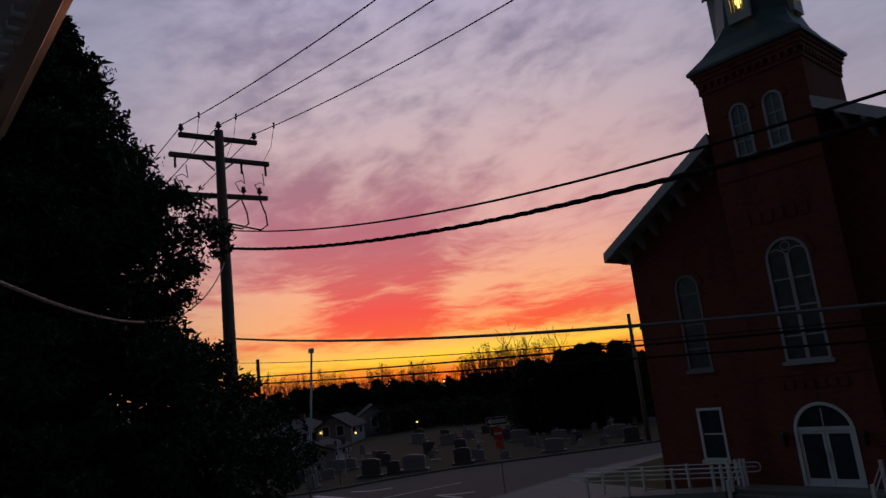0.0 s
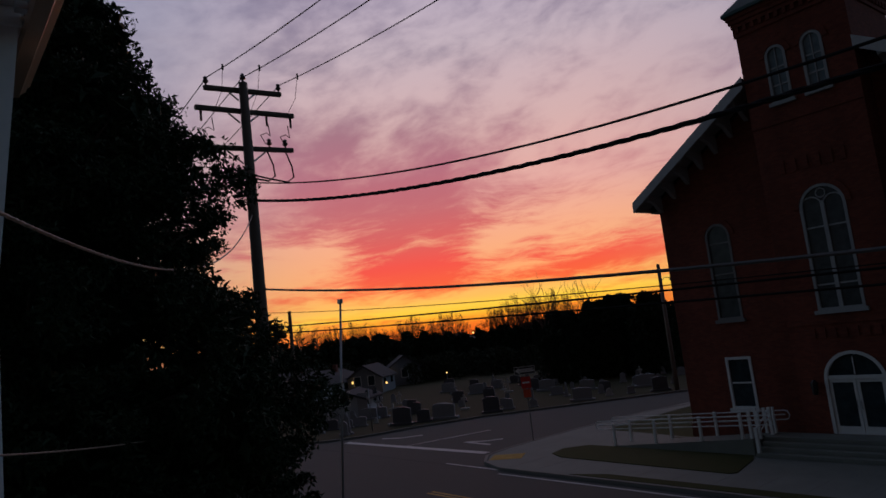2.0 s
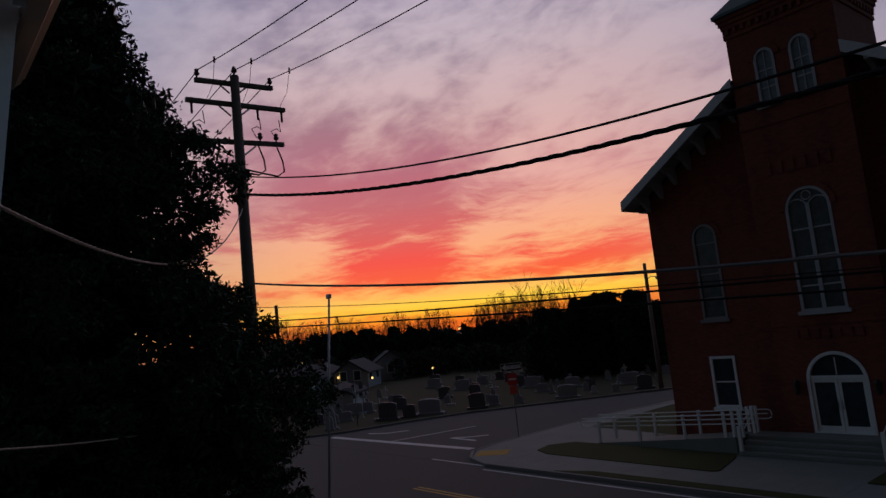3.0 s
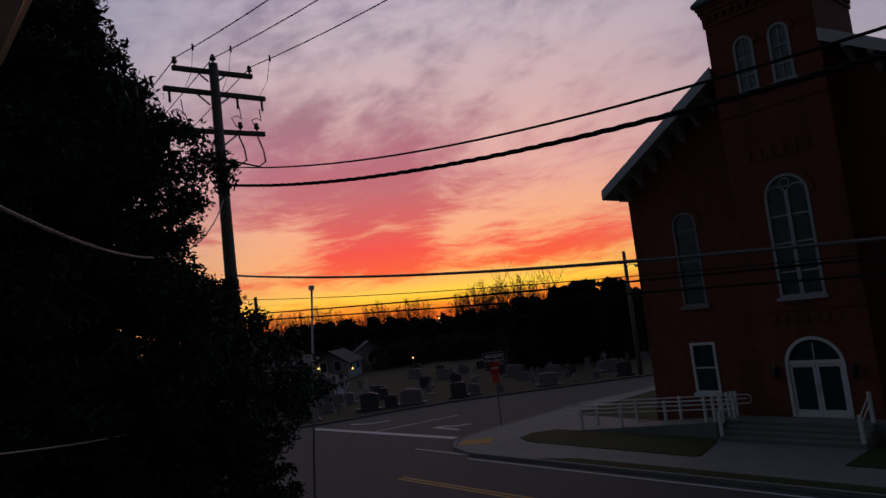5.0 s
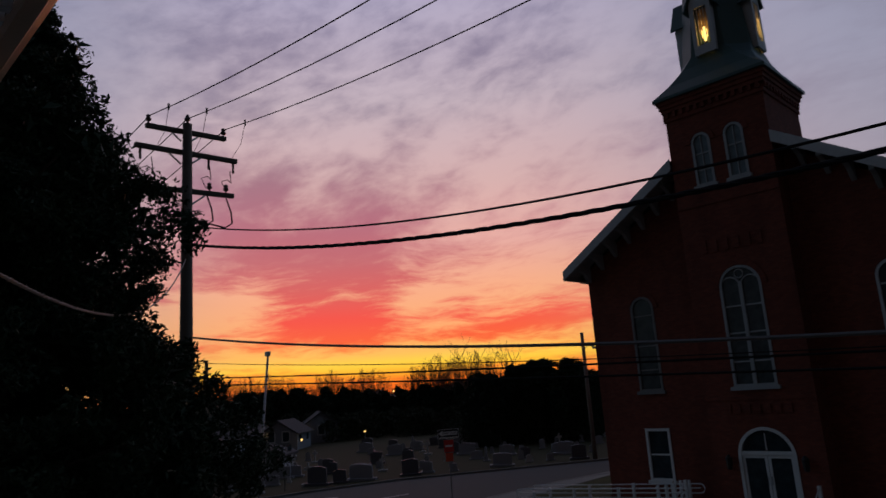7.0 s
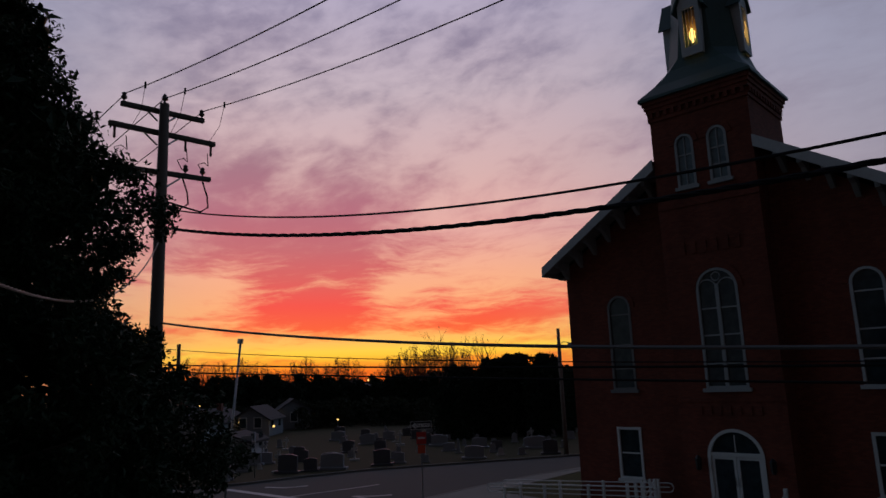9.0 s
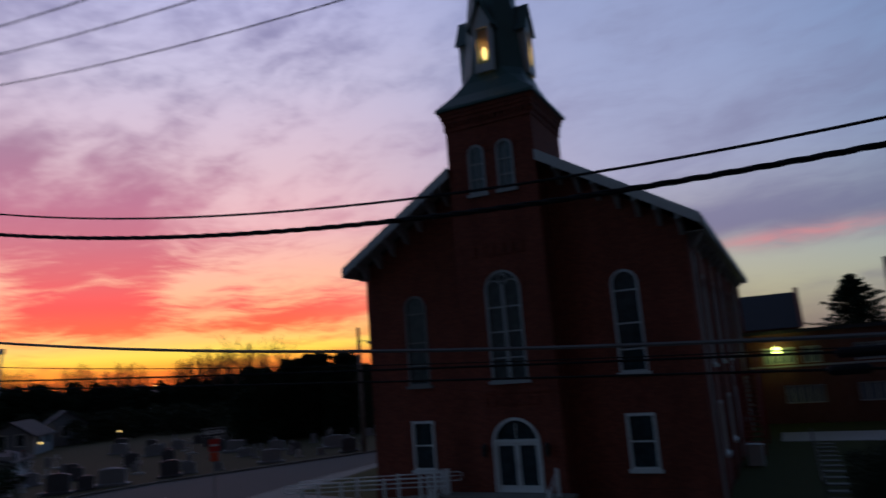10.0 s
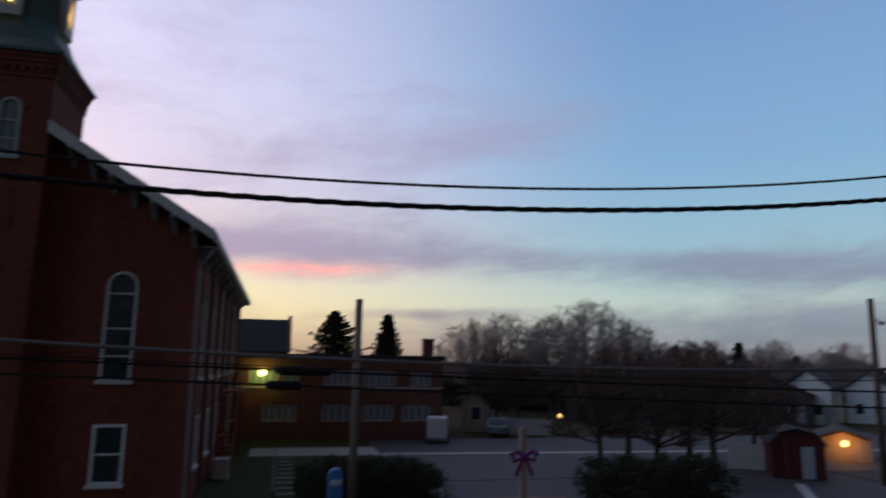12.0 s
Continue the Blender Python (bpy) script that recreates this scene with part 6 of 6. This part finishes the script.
# stepping path between the lawn and the hedge
for k in range(12):
    y = 28.6 + 1.45 * k
    step = solo("path_step", bevelled(box, 2.35, 3.2, y, y + 0.34, 0.10, 0.21, width=0.015), CONCRETE, "pale worn concrete step of the garden path", "step", kind="structure")
rail = thing("path_railing", "thin dark iron railing beside the garden path", "railing")
for k in range(4):
    part("post", made(tube, [(2.2, 28.7 + 5.2 * k, 0.1), (2.2, 28.7 + 5.2 * k, 1.1)], 0.035, 6), SIGN_BLACK, rail)
part("rail", made(tube, [(2.2, 28.7, 1.08), (2.2, 44.3, 1.08)], 0.025, 6), SIGN_BLACK, rail)

for left, dist, h, w, seed in ((-4.6, 84, 12.2, 14.5, 1), (-9.0, 84, 11.9, 7.0, 2), (-32.3, 120, 9.6, 6, 3), (-36.9, 118, 10.0, 5, 4), (-40.8, 120, 8.0, 6, 5)):
    conifer(h, w, 40 + seed).matrix_basis = pose(*polar(left, dist), 0)
big = {k: dome_tree(13.0, 13.0, 50 + k, 0.20, 22, 26, 12, 0.013, PALE_TWIG, "broad bare deciduous tree with a fan of twigs", "broad bare trees") for k in (1, 2)}
for i, (left, dist, h) in enumerate(((-15.9, 92, 12.2), (-18.8, 90, 12.8), (-22.8, 94, 13.8), (-25.7, 92, 14.9), (-28.9, 96, 12.8))):
    w = 1.0 if i < 2 else 1.3 if i == 3 else 0.95
    m = pose(*polar(left, dist), 0, 0, 0, left * 71) @ Matrix.Diagonal((h / 13.0 * w, h / 13.0 * w, h / 13.0, 1))
    if i < 2:
        big[i + 1].matrix_basis = m
    else:
        copy_thing(big[i % 2 + 1], m)
for i, left in enumerate((-30.2, -31.4, -33.8, -35.0, -38.2, -39.4, -42.4, -44.0)):
    copy_thing(big[i % 2 + 1], pose(*polar(left, 118), 0, 0, 0, left * 37) @ Matrix.Scale((9.8 + (i * 7 % 3) * 0.5) / 13.0, 4))
woods("far_woods", -60.0, 6.0, 150, lambda p: 6.0 + 150 * math.tan(radians(np.interp(p, [-60, -44, -41, -30, -12, 6], [0.8, 1.0, 0.5, 0.6, 0.1, 0.0]))), 110, "dark belt of trees behind the houses", mat=BUSH, seed=9, per=90, leaf=0.9)
woods("far_woods", -33.0, -12.5, 100, lambda p: 5.6, 50, "brown scrub and hedges behind the lot", mat=BUSH, seed=12, per=90, leaf=0.6)
